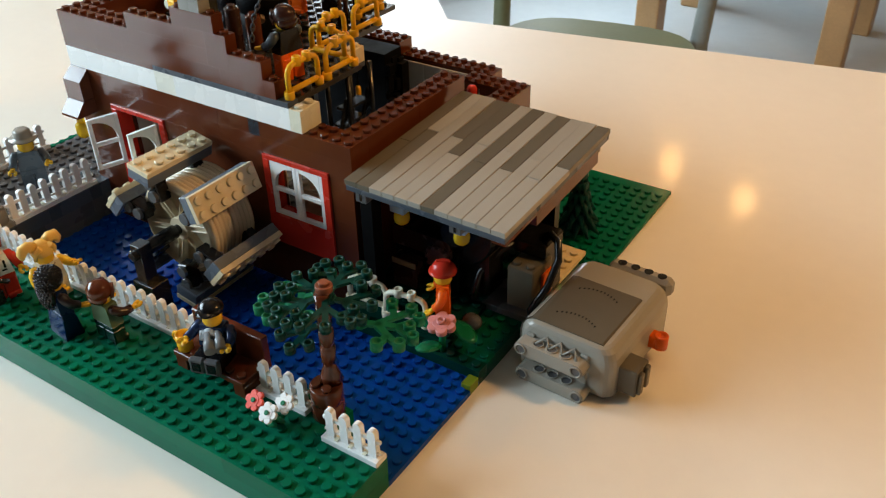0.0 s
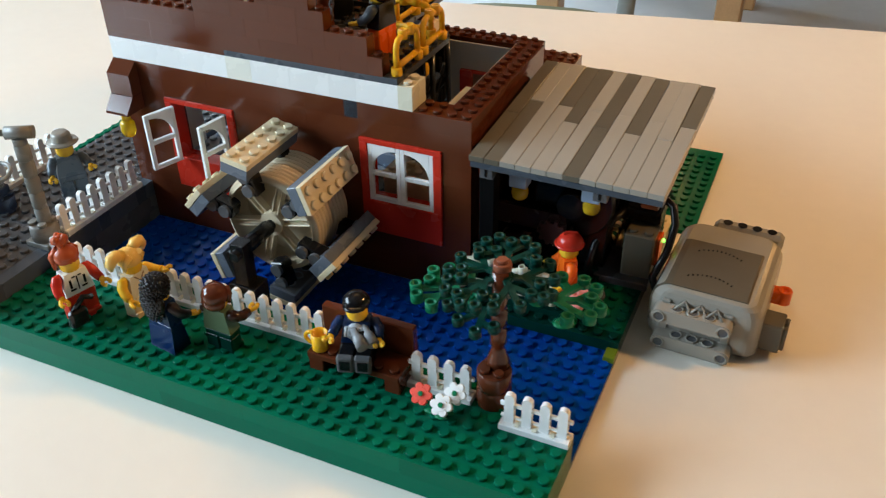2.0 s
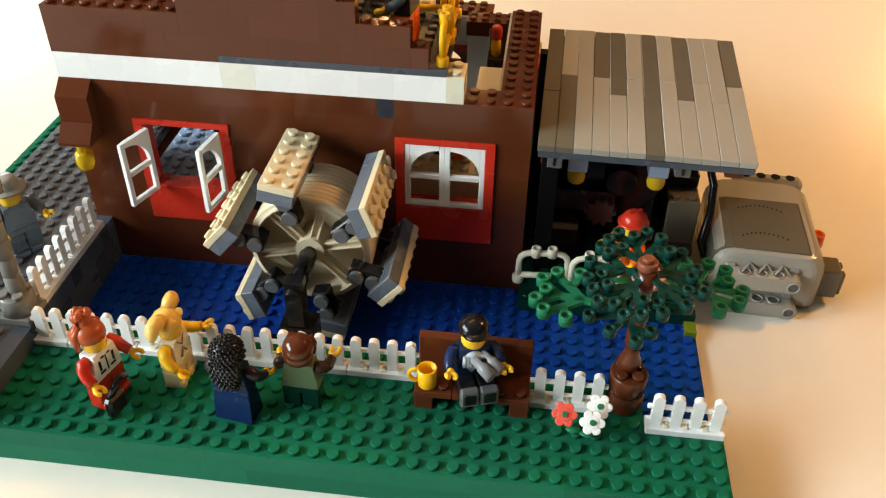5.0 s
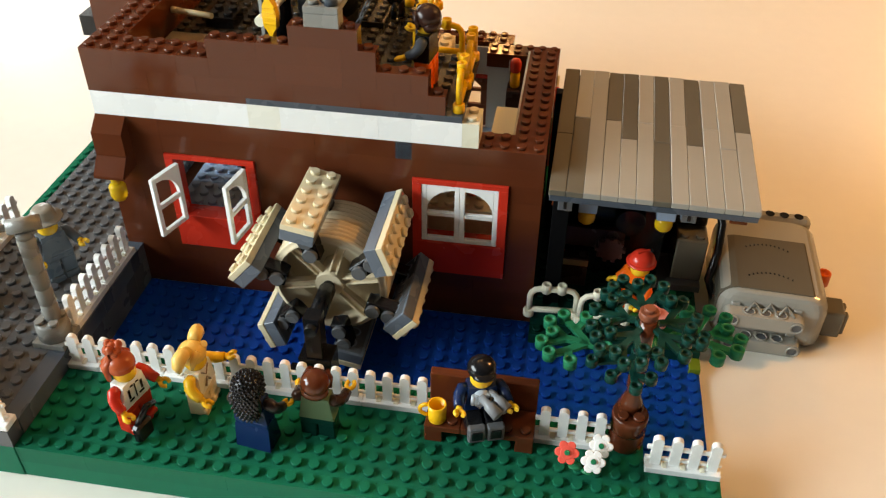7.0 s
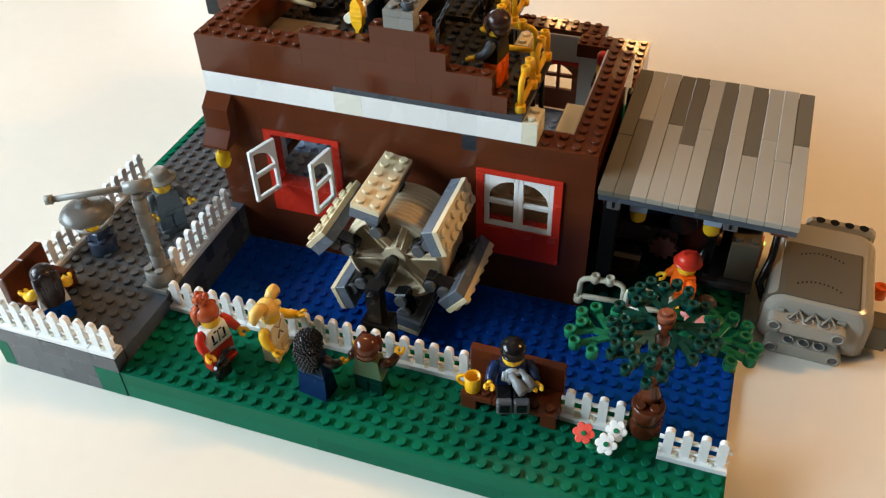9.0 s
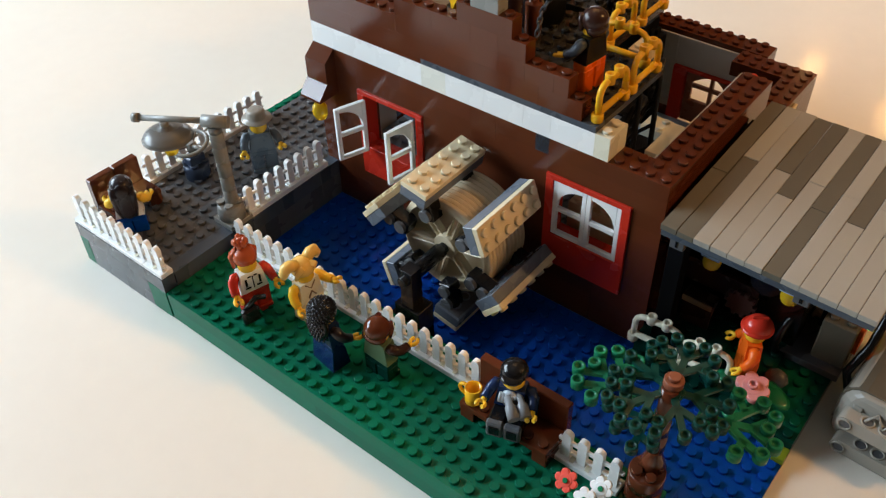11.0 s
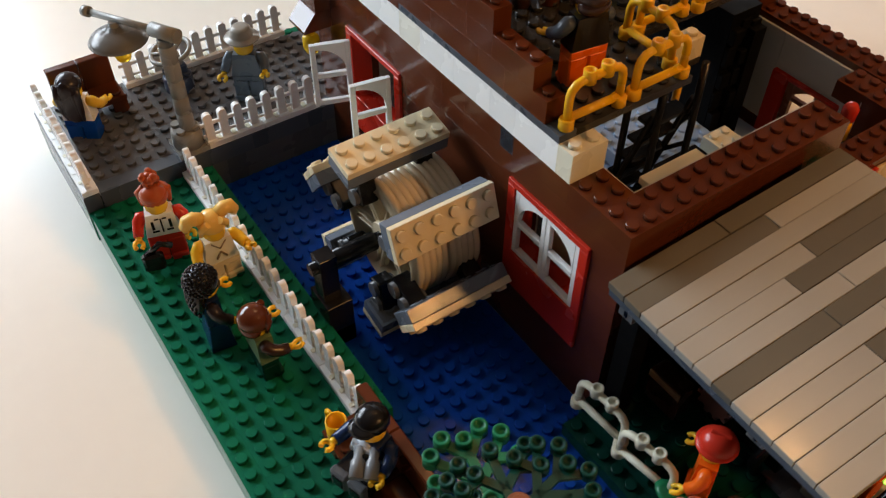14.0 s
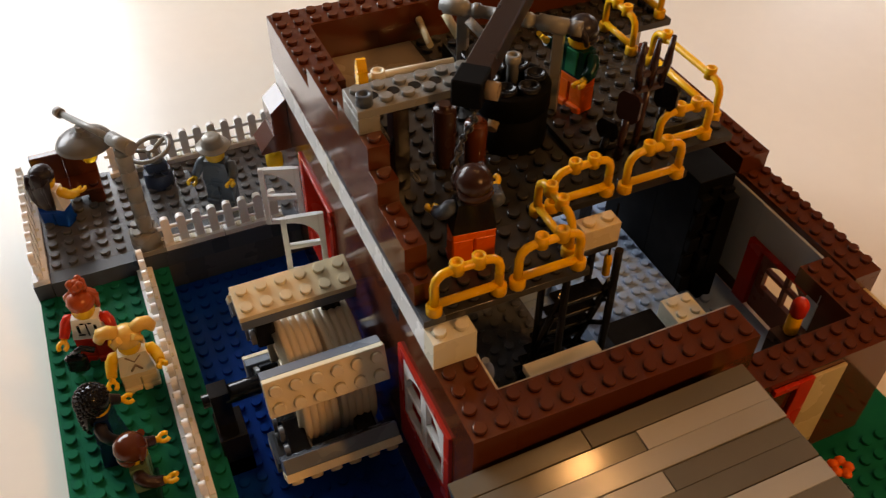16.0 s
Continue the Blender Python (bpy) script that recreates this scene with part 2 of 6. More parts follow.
class Geo:
    """Collects faces in millimetres; use() picks the material of those that follow."""

    def __init__(self):
        self.v, self.f, self.k, self.s, self.mats, self.cur, self.T = [], [], [], [], [], 0, None

    def use(self, mat):
        if mat not in self.mats:
            self.mats.append(mat)
        self.cur = self.mats.index(mat)
        return self

    def add(self, verts, faces, smooth=False):
        base = len(self.v)
        for p in verts:
            self.v.append(tuple(self.T @ Vector(p)) if self.T else tuple(p))
        for i, f in enumerate(faces):
            self.f.append([base + j for j in f])
            self.k.append(self.cur)
            self.s.append(smooth if isinstance(smooth, bool) else smooth[i])

    def box(self, x0, x1, y0, y1, z0, z1, c=0.25):
        """A block with chamfered edges."""
        c = min(c, (x1 - x0) / 3, (y1 - y0) / 3, (z1 - z0) / 3)
        lo, hi, idx, vs = (x0, y0, z0), (x1, y1, z1), {}, []
        for sx in (0, 1):
            for sy in (0, 1):
                for sz in (0, 1):
                    for ax in range(3):
                        p = [(lo, hi)[s][i] for i, s in enumerate((sx, sy, sz))]
                        for i, s in enumerate((sx, sy, sz)):
                            if i != ax:
                                p[i] += c if s == 0 else -c
                        idx[sx, sy, sz, ax] = len(vs)
                        vs.append(p)
        fs = []
        for ax in range(3):
            a, b = [(1, 2), (2, 0), (0, 1)][ax]
            for s in (0, 1):
                loop = []
                for u, w in ((0, 0), (1, 0), (1, 1), (0, 1)):
                    k = [0, 0, 0]
                    k[ax], k[a], k[b] = s, u, w
                    loop.append(idx[(*k, ax)])
                fs.append(loop if s else loop[::-1])
        for ax in range(3):
            a, b = [(1, 2), (2, 0), (0, 1)][ax]
            for u in (0, 1):
                for w in (0, 1):
                    k0, k1 = [0, 0, 0], [0, 0, 0]
                    k0[a] = k1[a] = u
                    k0[b] = k1[b] = w
                    k1[ax] = 1
                    q = [idx[(*k0, a)], idx[(*k1, a)], idx[(*k1, b)], idx[(*k0, b)]]
                    fs.append(q if (u == w) == False else q[::-1])
        for sx in (0, 1):
            for sy in (0, 1):
                for sz in (0, 1):
                    t = [idx[sx, sy, sz, i] for i in range(3)]
                    fs.append(t if (sx + sy + sz) % 2 else t[::-1])
        self.add(vs, fs)
        return self

    def lathe(self, prof, n=14, at=(0, 0, 0), axis="z", smooth=True):
        """Turns (radius, height) pairs about an axis."""
        vs, fs = [], []
        for r, h in prof:
            for i in range(n):
                a = 2 * math.pi * i / n
                p = (r * math.cos(a), r * math.sin(a), h)
                p = {"z": p, "y": (p[0], -p[2], p[1]), "x": (p[2], p[0], p[1])}[axis]
                vs.append((p[0] + at[0], p[1] + at[1], p[2] + at[2]))
        m, sm = len(prof), []
        for j in range(m - 1):
            for i in range(n):
                fs.append((j * n + i, j * n + (i + 1) % n, (j + 1) * n + (i + 1) % n, (j + 1) * n + i))
                sm.append(smooth)
        if prof[0][0] > 0.01:
            fs.append(tuple(range(n - 1, -1, -1)))
            sm.append(False)
        if prof[-1][0] > 0.01:
            fs.append(tuple(range((m - 1) * n, m * n)))
            sm.append(False)
        self.add(vs, fs, sm)
        return self

    def cyl(self, x, y, z0, z1, r, n=14, axis="z", c=0.25):
        at = {"z": (x, y, 0), "y": (x, 0, y), "x": (0, x, y)}[axis]
        if axis == "y":
            z0, z1 = -z1, -z0
        return self.lathe([(r - c, z0), (r, z0 + c), (r, z1 - c), (r - c, z1)], n, at, axis)

    def stud(self, x, y, z, n=12):
        return self.lathe([(2.42, z), (2.42, z + 1.45), (2.2, z + 1.72)], n, (x, y, 0))

    def ring(self, x, y, z0, z1, r, hole, n=12):
        """A hollow stud."""
        return self.lathe([(r, z0), (r, z1 - 0.2), (r - 0.2, z1), (hole, z1), (hole, z1 - 1.4), (0.001, z1 - 1.4)], n, (x, y, 0))

    def studs(self, x0, x1, y0, y1, z, n=12, skip=None):
        """Studs on whole cells between stud coordinates."""
        for i in range(round(x1 - x0)):
            for j in range(round(y1 - y0)):
                cx, cy = x0 + i + 0.5, y0 + j + 0.5
                if not (skip and skip(cx, cy)):
                    self.stud(cx * 8, cy * 8, z, n)
        return self

    def blk(self, x0, x1, y0, y1, z0, z1, c=0.25, gap=0.0):
        """A block whose x and y are in studs."""
        return self.box(x0 * 8 + gap, x1 * 8 - gap, y0 * 8 + gap, y1 * 8 - gap, z0, z1, c)

    def prism(self, pts, a0, a1, axis="y"):
        """Pushes an outline through; for axis y the outline is (x, z), for x (y, z), for z (x, y)."""
        n = len(pts)
        put = {"y": lambda p, a: (p[0], a, p[1]), "x": lambda p, a: (a, p[0], p[1]), "z": lambda p, a: (p[0], p[1], a)}[axis]
        vs = [put(p, a0) for p in pts] + [put(p, a1) for p in pts]
        area = sum(pts[i][0] * pts[(i + 1) % n][1] - pts[(i + 1) % n][0] * pts[i][1] for i in range(n))
        flip = (area > 0) == (axis == "y")
        fs = [[i, (i + 1) % n, n + (i + 1) % n, n + i] for i in range(n)] + [list(range(n))[::-1], list(range(n, 2 * n))]
        if flip:
            fs = [f[::-1] for f in fs]
        self.add(vs, fs)
        return self

    def tube(self, pts, r, n=9, close=False):
        """A round bar along points."""
        P = [Vector(p) for p in pts]
        m, vs, fs, sm = len(P), [], [], []
        side = None
        for i, p in enumerate(P):
            a, b = P[(i - 1) % m] if close or i else p, P[(i + 1) % m] if close or i < m - 1 else p
            d = (b - a).normalized()
            if side is None:
                side = d.orthogonal().normalized()
            side = (side - d * side.dot(d)).normalized()
            up = d.cross(side)
            rr = r[i] if isinstance(r, (list, tuple)) else r
            vs += [p + rr * (math.cos(2 * math.pi * k / n) * side + math.sin(2 * math.pi * k / n) * up) for k in range(n)]
        for j in range(m if close else m - 1):
            for k in range(n):
                fs.append((j * n + k, j * n + (k + 1) % n, ((j + 1) % m) * n + (k + 1) % n, ((j + 1) % m) * n + k))
                sm.append(True)
        if not close:
            fs += [tuple(range(n - 1, -1, -1)), tuple(range((m - 1) * n, m * n))]
            sm += [False, False]
        self.add(vs, fs, sm)
        return self

    def ball(self, x, y, z, rx, ry, rz, n=12, m=7, lo=-90, hi=90):
        """An ellipsoid, or a slice of one between two latitudes."""
        pr = [(math.cos(radians(lo + (hi - lo) * i / m)), math.sin(radians(lo + (hi - lo) * i / m))) for i in range(m + 1)]
        vs = [(x + rx * max(r, 0.002) * math.cos(2 * math.pi * k / n), y + ry * max(r, 0.002) * math.sin(2 * math.pi * k / n), z + rz * h) for r, h in pr for k in range(n)]
        fs = [(j * n + k, j * n + (k + 1) % n, (j + 1) * n + (k + 1) % n, (j + 1) * n + k) for j in range(m) for k in range(n)]
        sm = [True] * len(fs)
        fs += [tuple(range(n - 1, -1, -1)), tuple(range(m * n, m * n + n))]
        self.add(vs, fs, sm + [False, False])
        return self

    def mesh(self, name, off=(0, 0, 0)):
        me = bpy.data.meshes.new(name)
        me.from_pydata([(p[0] / 1000 - off[0], p[1] / 1000 - off[1], p[2] / 1000 - off[2]) for p in self.v], [], self.f)
        for mat in self.mats:
            me.materials.append(mat)
        me.polygons.foreach_set("material_index", self.k)
        me.polygons.foreach_set("use_smooth", self.s)
        bm = bmesh.new()
        bm.from_mesh(me)
        bmesh.ops.recalc_face_normals(bm, faces=bm.faces)
        bm.to_mesh(me)
        bm.free()
        me.update()
        return me


BASE = {}


def base(name, x, y, z, label, category, group="", kind=""):
    """A thing's own point, under which its parts are built in place."""
    ob = tagged(new(name), label, category, group, kind)
    ob.location = (x * S, y * S, z / 1000)
    BASE[ob.name] = Vector(ob.location)
    return ob


def part(name, geo, parent, label=""):
    """One mesh under a thing or a part; its faces are given in place."""
    o = BASE.get(parent.name, Vector((0, 0, 0)))
    ob = new(name, geo.mesh(name, o))
    ob.parent = parent
    BASE[ob.name] = o
    return tagged(ob, label)


def thing(name, geo, x, y, z, label, category, group="", kind=""):
    """A thing of one mesh, whose faces are given in place."""
    o = Vector((x * S, y * S, z / 1000))
    ob = new(name, geo.mesh(name, o))
    ob.location = o
    BASE[ob.name] = o
    return tagged(ob, label, category, group, kind)


def at(x, y, z, turn=0, tilt=0, lean=0):
    return pose(x * S, y * S, z / 1000, tilt, lean, turn)


PIECE = {}


def brick(parent, x0, x1, y0, y1, z0, z1, mat, studs=True, name="brick"):
    """A brick, plate or tile, an object of its own on a mesh shared by its like."""
    w, d, h = x1 - x0, y1 - y0, round(z1 - z0, 2)
    key = (round(w, 2), round(d, 2), h, mat.name, studs, name)
    if key not in PIECE:
        g = Geo().use(mat)
        g.blk(0, w, 0, d, 0, h, 0.02, 0.02)
        if studs:
            g.studs(0, w, 0, d, h)
        PIECE[key] = g.mesh(name)
    ob = new(name, PIECE[key])
    ob.parent = parent
    ob.location = Vector((x0 * S, y0 * S, z0 / 1000)) - BASE.get(parent.name, Vector((0, 0, 0)))
    return ob


def run(rng, a, b, sizes=(2, 3, 4, 4, 6, 8)):
    """Cuts a stretch of studs into brick lengths."""
    out = []
    while a < b:
        n = min(rng.choice(sizes), b - a)
        if b - a - n == 1 and n > 2:
            n -= 1
        out.append((a, a + n))
        a += n
    return out


def plates(parent, x0, x1, y0, y1, z0, z1, mat, w, d, name="plate"):
    """Covers a stretch with studded plates of w by d studs, cut to fit at its far ends."""
    x = x0
    while x < x1 - 0.01:
        y = y0
        while y < y1 - 0.01:
            brick(parent, x, min(x + w, x1), y, min(y + d, y1), z0, z1, mat, True, name)
            y += d
        x += w

# ---- the room ----


def slab(name, x0, x1, y0, y1, z0, z1, mat, label, holes=()):
    """A wall, floor or ceiling in metres; holes (a0, a1, z0, z1) run along the longer side of a wall."""
    g = Geo().use(mat)
    along = (x1 - x0) > (y1 - y0)
    a0, a1 = (x0, x1) if along else (y0, y1)
    cuts, start = [], a0
    for h in holes:
        cuts += [(start, h[0], z0, z1), (h[0], h[1], z0, h[2]), (h[0], h[1], h[3], z1)]
        start = h[1]
    cuts.append((start, a1, z0, z1))
    for p, q, u, w in cuts:
        if along:
            g.box(p * 1000, q * 1000, y0 * 1000, y1 * 1000, u * 1000, w * 1000, 0.5)
        else:
            g.box(x0 * 1000, x1 * 1000, p * 1000, q * 1000, u * 1000, w * 1000, 0.5)
    return tagged(new(name, g.mesh(name)), label, "", "", "structure")


slab("floor", -1.96, 5.2, -4.6, 6.2, -0.80, -0.74, FLOOR, "pale blue-grey room floor")
slab("ceiling", -1.96, 5.2, -4.6, 6.2, 1.90, 2.00, CEIL, "unseen ceiling, dark grey to cut bounce light")
slab("wall_west", -1.96, -1.81, -4.6, 6.2, -0.74, 1.90, PAINT, "pale grey wall with a wide window opening", [(-1.36, 0.16, 0.34, 1.22), (1.90, 3.30, 0.15, 0.95)])
slab("wall_east", 5.05, 5.2, -4.6, 6.2, -0.74, 1.90, WARM, "unseen warm brown-grey wall, darkened to cut bounce light")
slab("wall_north", -1.81, 5.05, 6.05, 6.2, -0.74, 1.90, WARM, "unseen warm brown-grey wall, darkened to cut bounce light")
slab("wall_south", -1.81, 5.05, -4.6, -4.45, -0.74, 1.90, WARM, "unseen warm brown-grey wall, darkened to cut bounce light")
for nm, a0, a1, z0, z1 in (("window_1", -1360, 160, 340, 1220), ("window_2", 1900, 3300, 150, 950)):
    g = Geo().use(WHITE)
    for a, b, u, w in ((a0, a1, z0, z0 + 60), (a0, a1, z1 - 60, z1), (a0, a0 + 60, z0 + 60, z1 - 60), (a1 - 60, a1, z0 + 60, z1 - 60), ((a0 + a1) / 2 - 30, (a0 + a1) / 2 + 30, z0 + 60, z1 - 60)):
        g.box(-1900, -1850, a, b, u, w, 2)
    tagged(new(nm, g.mesh(nm)), "white window frame", "", "", "structure")

# the table top stands a little askew to the toy house
table = base("table", -60, 20, -740, "large cream-white laminate table with a smooth faintly glossy top", "table")
turn = radians(10.5)
g = Geo().use(TABLE)
g.T = Matrix.Rotation(turn, 4, "Z")
g.prism([(-1300, -800), (1150, -800), (1150, 604), (-225, 604), (-288, 705), (-1300, 705)], -28, 0, "z")
part("tabletop", g, table)
for lx in (-1150, 1000):
    for ly in (-680, 520):
        g = Geo().use(OAK)
        g.T = Matrix.Rotation(turn, 4, "Z")
        g.box(lx - 30, lx + 30, ly - 30, ly + 30, -740, -28.5, 4)
        part("leg", g, table)

# a chair standing off beyond the table, its back towards the table
CH = Matrix.Translation((-490, 1205, 0)) @ Matrix.Rotation(turn, 4, "Z")
chair = base("dining_chair", -61, 150, -740, "olive green painted chair with a rounded seat behind the table", "chair")
g = Geo().use(OLIVEWOOD)
pts = [(30 + 195 * math.copysign(abs(math.cos(a)) ** 0.6, math.cos(a)), 215 * math.copysign(abs(math.sin(a)) ** 0.6, math.sin(a))) for a in [2 * math.pi * i / 28 for i in range(28)]]
g.T = CH
g.prism(pts, -320, -295, "z")
part("seat", g, chair)
for lx, ly, top, mat in ((-200, 205, 160, OLIVEWOOD), (212, 205, 160, GREYWOOD), (-205, -190, -322, OLIVEWOOD), (205, -190, -322, OLIVEWOOD)):
    g = Geo().use(mat)
    g.T = CH
    g.tube([(lx * 1.05, ly * 1.05, -740), (lx, ly, -310), (lx * (1.0 if lx < 0 else 1.12), ly * 1.1, top)], [15, 18, 14], 12)
    part("leg", g, chair)
g = Geo().use(OLIVEWOOD)
g.T = CH
g.box(-200, 218, 219, 233, 90, 165, 6)
part("backrest", g, chair)

# a second, wooden table along the far wall
far_table = base("side_table", -50, 330, -740, "brown wooden table standing by the far wall", "table")
g = Geo().use(OAK)
g.box(-1250, 150, 2350, 3050, -30, 0, 3)
part("tabletop", g, far_table)
for lx, ly in ((-800, 2500), (-225, 2500), (-800, 2950), (-225, 2950)):
    g = Geo().use(OAK)
    g.box(lx - 38, lx + 38, ly - 38, ly + 38, -740, -30.5, 4)
    part("leg", g, far_table)

# hanging lamps


def pendant(label, spots, cap):
    """Cords, enamel shades and bulbs hanging from one ceiling rose."""
    ob = base("pendant_lamp", cap[0] / S, cap[1] / S, 1900, label, "lamp", "hanging lamps")
    g = Geo().use(ENAMEL)
    g.cyl(cap[0] * 1000, cap[1] * 1000, 1875, 1900, 60, 20)
    part("ceiling_rose", g, ob)
    for x, y, z in [(a * 1000, b * 1000, c * 1000) for a, b, c in spots]:
        g = Geo().use(BLACK)
        g.tube([(cap[0] * 1000, cap[1] * 1000, 1876), (x, y, z + 70)], 3, 8)
        part("cord", g, ob)
        g = Geo().use(ENAMEL)
        g.lathe([(12, z + 75), (18, z + 70), (22, z + 45), (26, z + 32), (25, z + 32), (20, z + 45), (12, z + 68)], 20, (x, y, 0))
        part("shade", g, ob)
        g = Geo().use(BULB)
        g.ball(x, y, z + 40, 9, 9, 12)
        part("bulb", g, ob)


pendant("pair of small warm hanging lamps over the far table", FAR_BULBS, (-0.39, 1.94))
pendant("pair of small warm hanging lamps over the table", NEAR_BULBS, (-0.43, 0.48))
pendant("single warm hanging lamp in the corner beyond the table", CORNER_BULBS, (0.985, 2.18))
pendant("pair of unseen warm hanging lamps added as fill beside the table", SIDE_FILL, (0.68, 0.48))

# ---- the ground of the model ----
rng = random.Random(4)


lawn = base("lawn", -20, -1, 0, "bright green studded lawn of toy bricks along the water", "lawn", kind="structure")
for x0, x1, y1 in ((-39, -17, 3), (-17, -5, 2), (-5, -1, 0)):
    plates(lawn, x0, x1, -4, y1, 9.6, 19.2, GREEN, 11 if x0 < -30 else 12, 8, "turf")
g = Geo().use(GREEN)
g.blk(-39, -5, -4, 2, 0.2, 9.5, 0.2, 0.05)
g.blk(-5, -1, -4, 0, 0.2, 9.5, 0.2, 0.05)
part("subsoil", g, lawn)
for k, (z0, z1) in enumerate(((0.1, 9.6), (9.6, 19.2))):
    for a, b in run(rng, -39, -1, (4, 6, 8, 8, 10)):
        brick(lawn, a, b, -5, -4, z0, z1, GREEN, k == 1)

stone = base("stone_platform", -44, 4, 0, "dark grey studded terrace of toy bricks beside the house", "platform", kind="structure")
g = Geo().use(DGREY)
g.blk(-48.9, -39.1, -4, 12, 0.2, STONE - 3.3)
g.blk(-48, -40, 12, 34, 0.2, STONE - 3.3)
part("subsoil", g, stone)
plates(stone, -49, -40, -4, 12, STONE - 3.2, STONE, DGREY, 6, 8, "paving")
plates(stone, -48, -40, 12, 34, STONE - 3.2, STONE, DGREY, 8, 8, "paving")
for z0, z1 in ((0.1, 9.6), (9.6, 19.2), (19.2, 28.8)):
    for a, b in run(rng, -48 if z0 < 15 else -49, -41 if z0 < 15 else -39, (4, 6, 4)):
        brick(stone, a, b, -5.05, -4.05, z0, z1, DGREY, False)
    for a, b in run(rng, -4, 12, (4, 6, 8)):
        brick(stone, -40, -38.95, a, b, z0, z1, SGREY if z0 > 15 else DGREY, False)
g = Geo().use(GREEN)
g.blk(-49.02, -48, -5.06, -4, 0.1, 19.1)
g.blk(-49, -48, 13, 36, 0.1, 27)
g.studs(-49, -48, 13, 36, 27)
g.blk(-41, -39.01, -5.06, -4.02, 0.1, 19.1)
part("grass_edge", g, stone, "green studded edging")

water = base("water", -20, 7, 0, "deep blue studded water channel of toy plates", "water", kind="structure")
for x0, x1, y0, y1 in ((-39, -17, 3, 12), (-17, -12, 2, 12), (-12, -5, 2, 10), (-5, -1, 0, 10)):
    plates(water, x0, x1, y0, y1, 0, WATER, BLUE, 11, 10, "surface")
bank = base("green_bank", -6, 15, 0, "dark green studded bank under the lean-to roof", "bank", kind="structure")
for x0, x1, y0, y1 in ((-12, -1, 10, 11), (-4, -1, 11, 26), (-12, -4, 25, 26)):
    plates(bank, x0, x1, y0, y1, 0.2, 9.6, BANKGREEN if x0 == -4 else DGREEN, 8, 8, "turf")
plates(bank, -12, -7, 11, 25, 0.2, LAWN, DGREEN, 5, 7, "turf")
plates(bank, -7, -4, 11, 25, 0.2, 12.8, DGREEN, 3, 7, "turf")
g = Geo().use(LIME)
g.blk(-1.7, -0.98, 8.9, 9.95, 0.1, 6.4)
part("corner_brick", g, bank, "yellow-green corner brick")
g = Geo().use(GREEN)
g.blk(-14.9, 0.75, 26.1, 40.2, 0.1, 3.0)
g.studs(-14.4, 0.6, 26.3, 39.3, 3.0, 12, lambda x, y: x < -11.2 and y < 39.4)
thing("baseplate", g, -8, 33, 0, "thin green studded baseplate behind the house", "baseplate", kind="structure")
g = Geo().use(TAN)
g.blk(-5, -0.9, 20.5, 25.9, 9.7, 12.8)
g.studs(-5, -1, 20.5, 25.5, 12.8)
thing("sand_plate", g, -3, 23, 9.7, "sandy yellow studded plate behind the motor", "plate")

# ---- the house ----
house = base("brick_house", -26, 23, 0, "two-storey reddish-brown toy brick mill house, roofless and unfinished", "house")
rng = random.Random(11)
COURSES = [(3.2 + 9.6 * i, 12.8 + 9.6 * i) for i in range(11)]
WIN = ((-36, -30), (-20, -14))


def lining(name, boxes, label):
    g = Geo().use(INNER)
    for b in boxes:
        g.blk(*b)
    return part(name, g, house, label)


# front wall, with openings for two windows of six studs by six bricks
front = lining("front_wall", [(-38, -36, 14, 14.15, 4, 108), (-30, -20, 14, 14.15, 4, 108), (-14, -14.01 + 0.5, 14, 14.15, 4, 108), (-36, -30, 14, 14.15, 4, 32), (-36, -30, 14, 14.15, 90, 108), (-20, -14, 14, 14.15, 4, 32), (-20, -14, 14, 14.15, 90, 108)], "reddish-brown brick front wall")
for i, (z0, z1) in enumerate(COURSES):
    holes = WIN if 32 <= z0 + 0.1 < 89 else ()
    spans, a = [], -40
    for p, q in holes:
        spans.append((a, p))
        a = q
    spans.append((a, -12))
    if z0 > 98 and z0 < 101:
        spans = [(-40, -21), (-20, -12)]
        brick(front, -21, -20, 12, 14, z0, z1, SGREY, False)
    if z1 > 108:
        spans = [(-40, -16), (-16, -12)]
    for p, q in spans:
        for u, w in run(rng, p, q):
            brick(front, u, w, 12, 14, z0, z1, BROWN, z1 > 108 and w > -16)
# white band and the dark plates above it
for k, (u, w) in enumerate(((-40, -38), (-38, -34), (-34, -30), (-30, -28), (-28, -25), (-25, -22), (-22, -20), (-20, -17))):
    brick(front, u, w, 12, 14, WALL, BAND, OFFWHITE if k == 3 else WHITE, False, "band_brick")
brick(front, -17, -16, 12, 14, WALL, BAND, CREAM, True, "band_brick")
for u, w in ((-30, -27), (-27, -21), (-21, -17)):
    brick(front, u, w, 12, 13, BAND, DECK, SGREY, False, "plate")
for u, w in ((-40, -36), (-36, -30)):
    brick(front, u, w, 12, 14, BAND, DECK, BROWN, False, "plate")

# upper wall, broken off in steps
for lvl, (a, b) in enumerate(((-40, -18), (-40, -19), (-32, -22), (-27, -23))):
    z0 = DECK + 9.6 * lvl
    for u, w in run(rng, a, b, (2, 3, 4, 4, 6)):
        nxt = ((-40, -19), (-32, -22), (-27, -23), (0, 0))[lvl]
        brick(front, u, w, 12, 13 if u >= -32 else 14, z0, z0 + 9.6, BROWN, not (u >= nxt[0] and w <= nxt[1]))

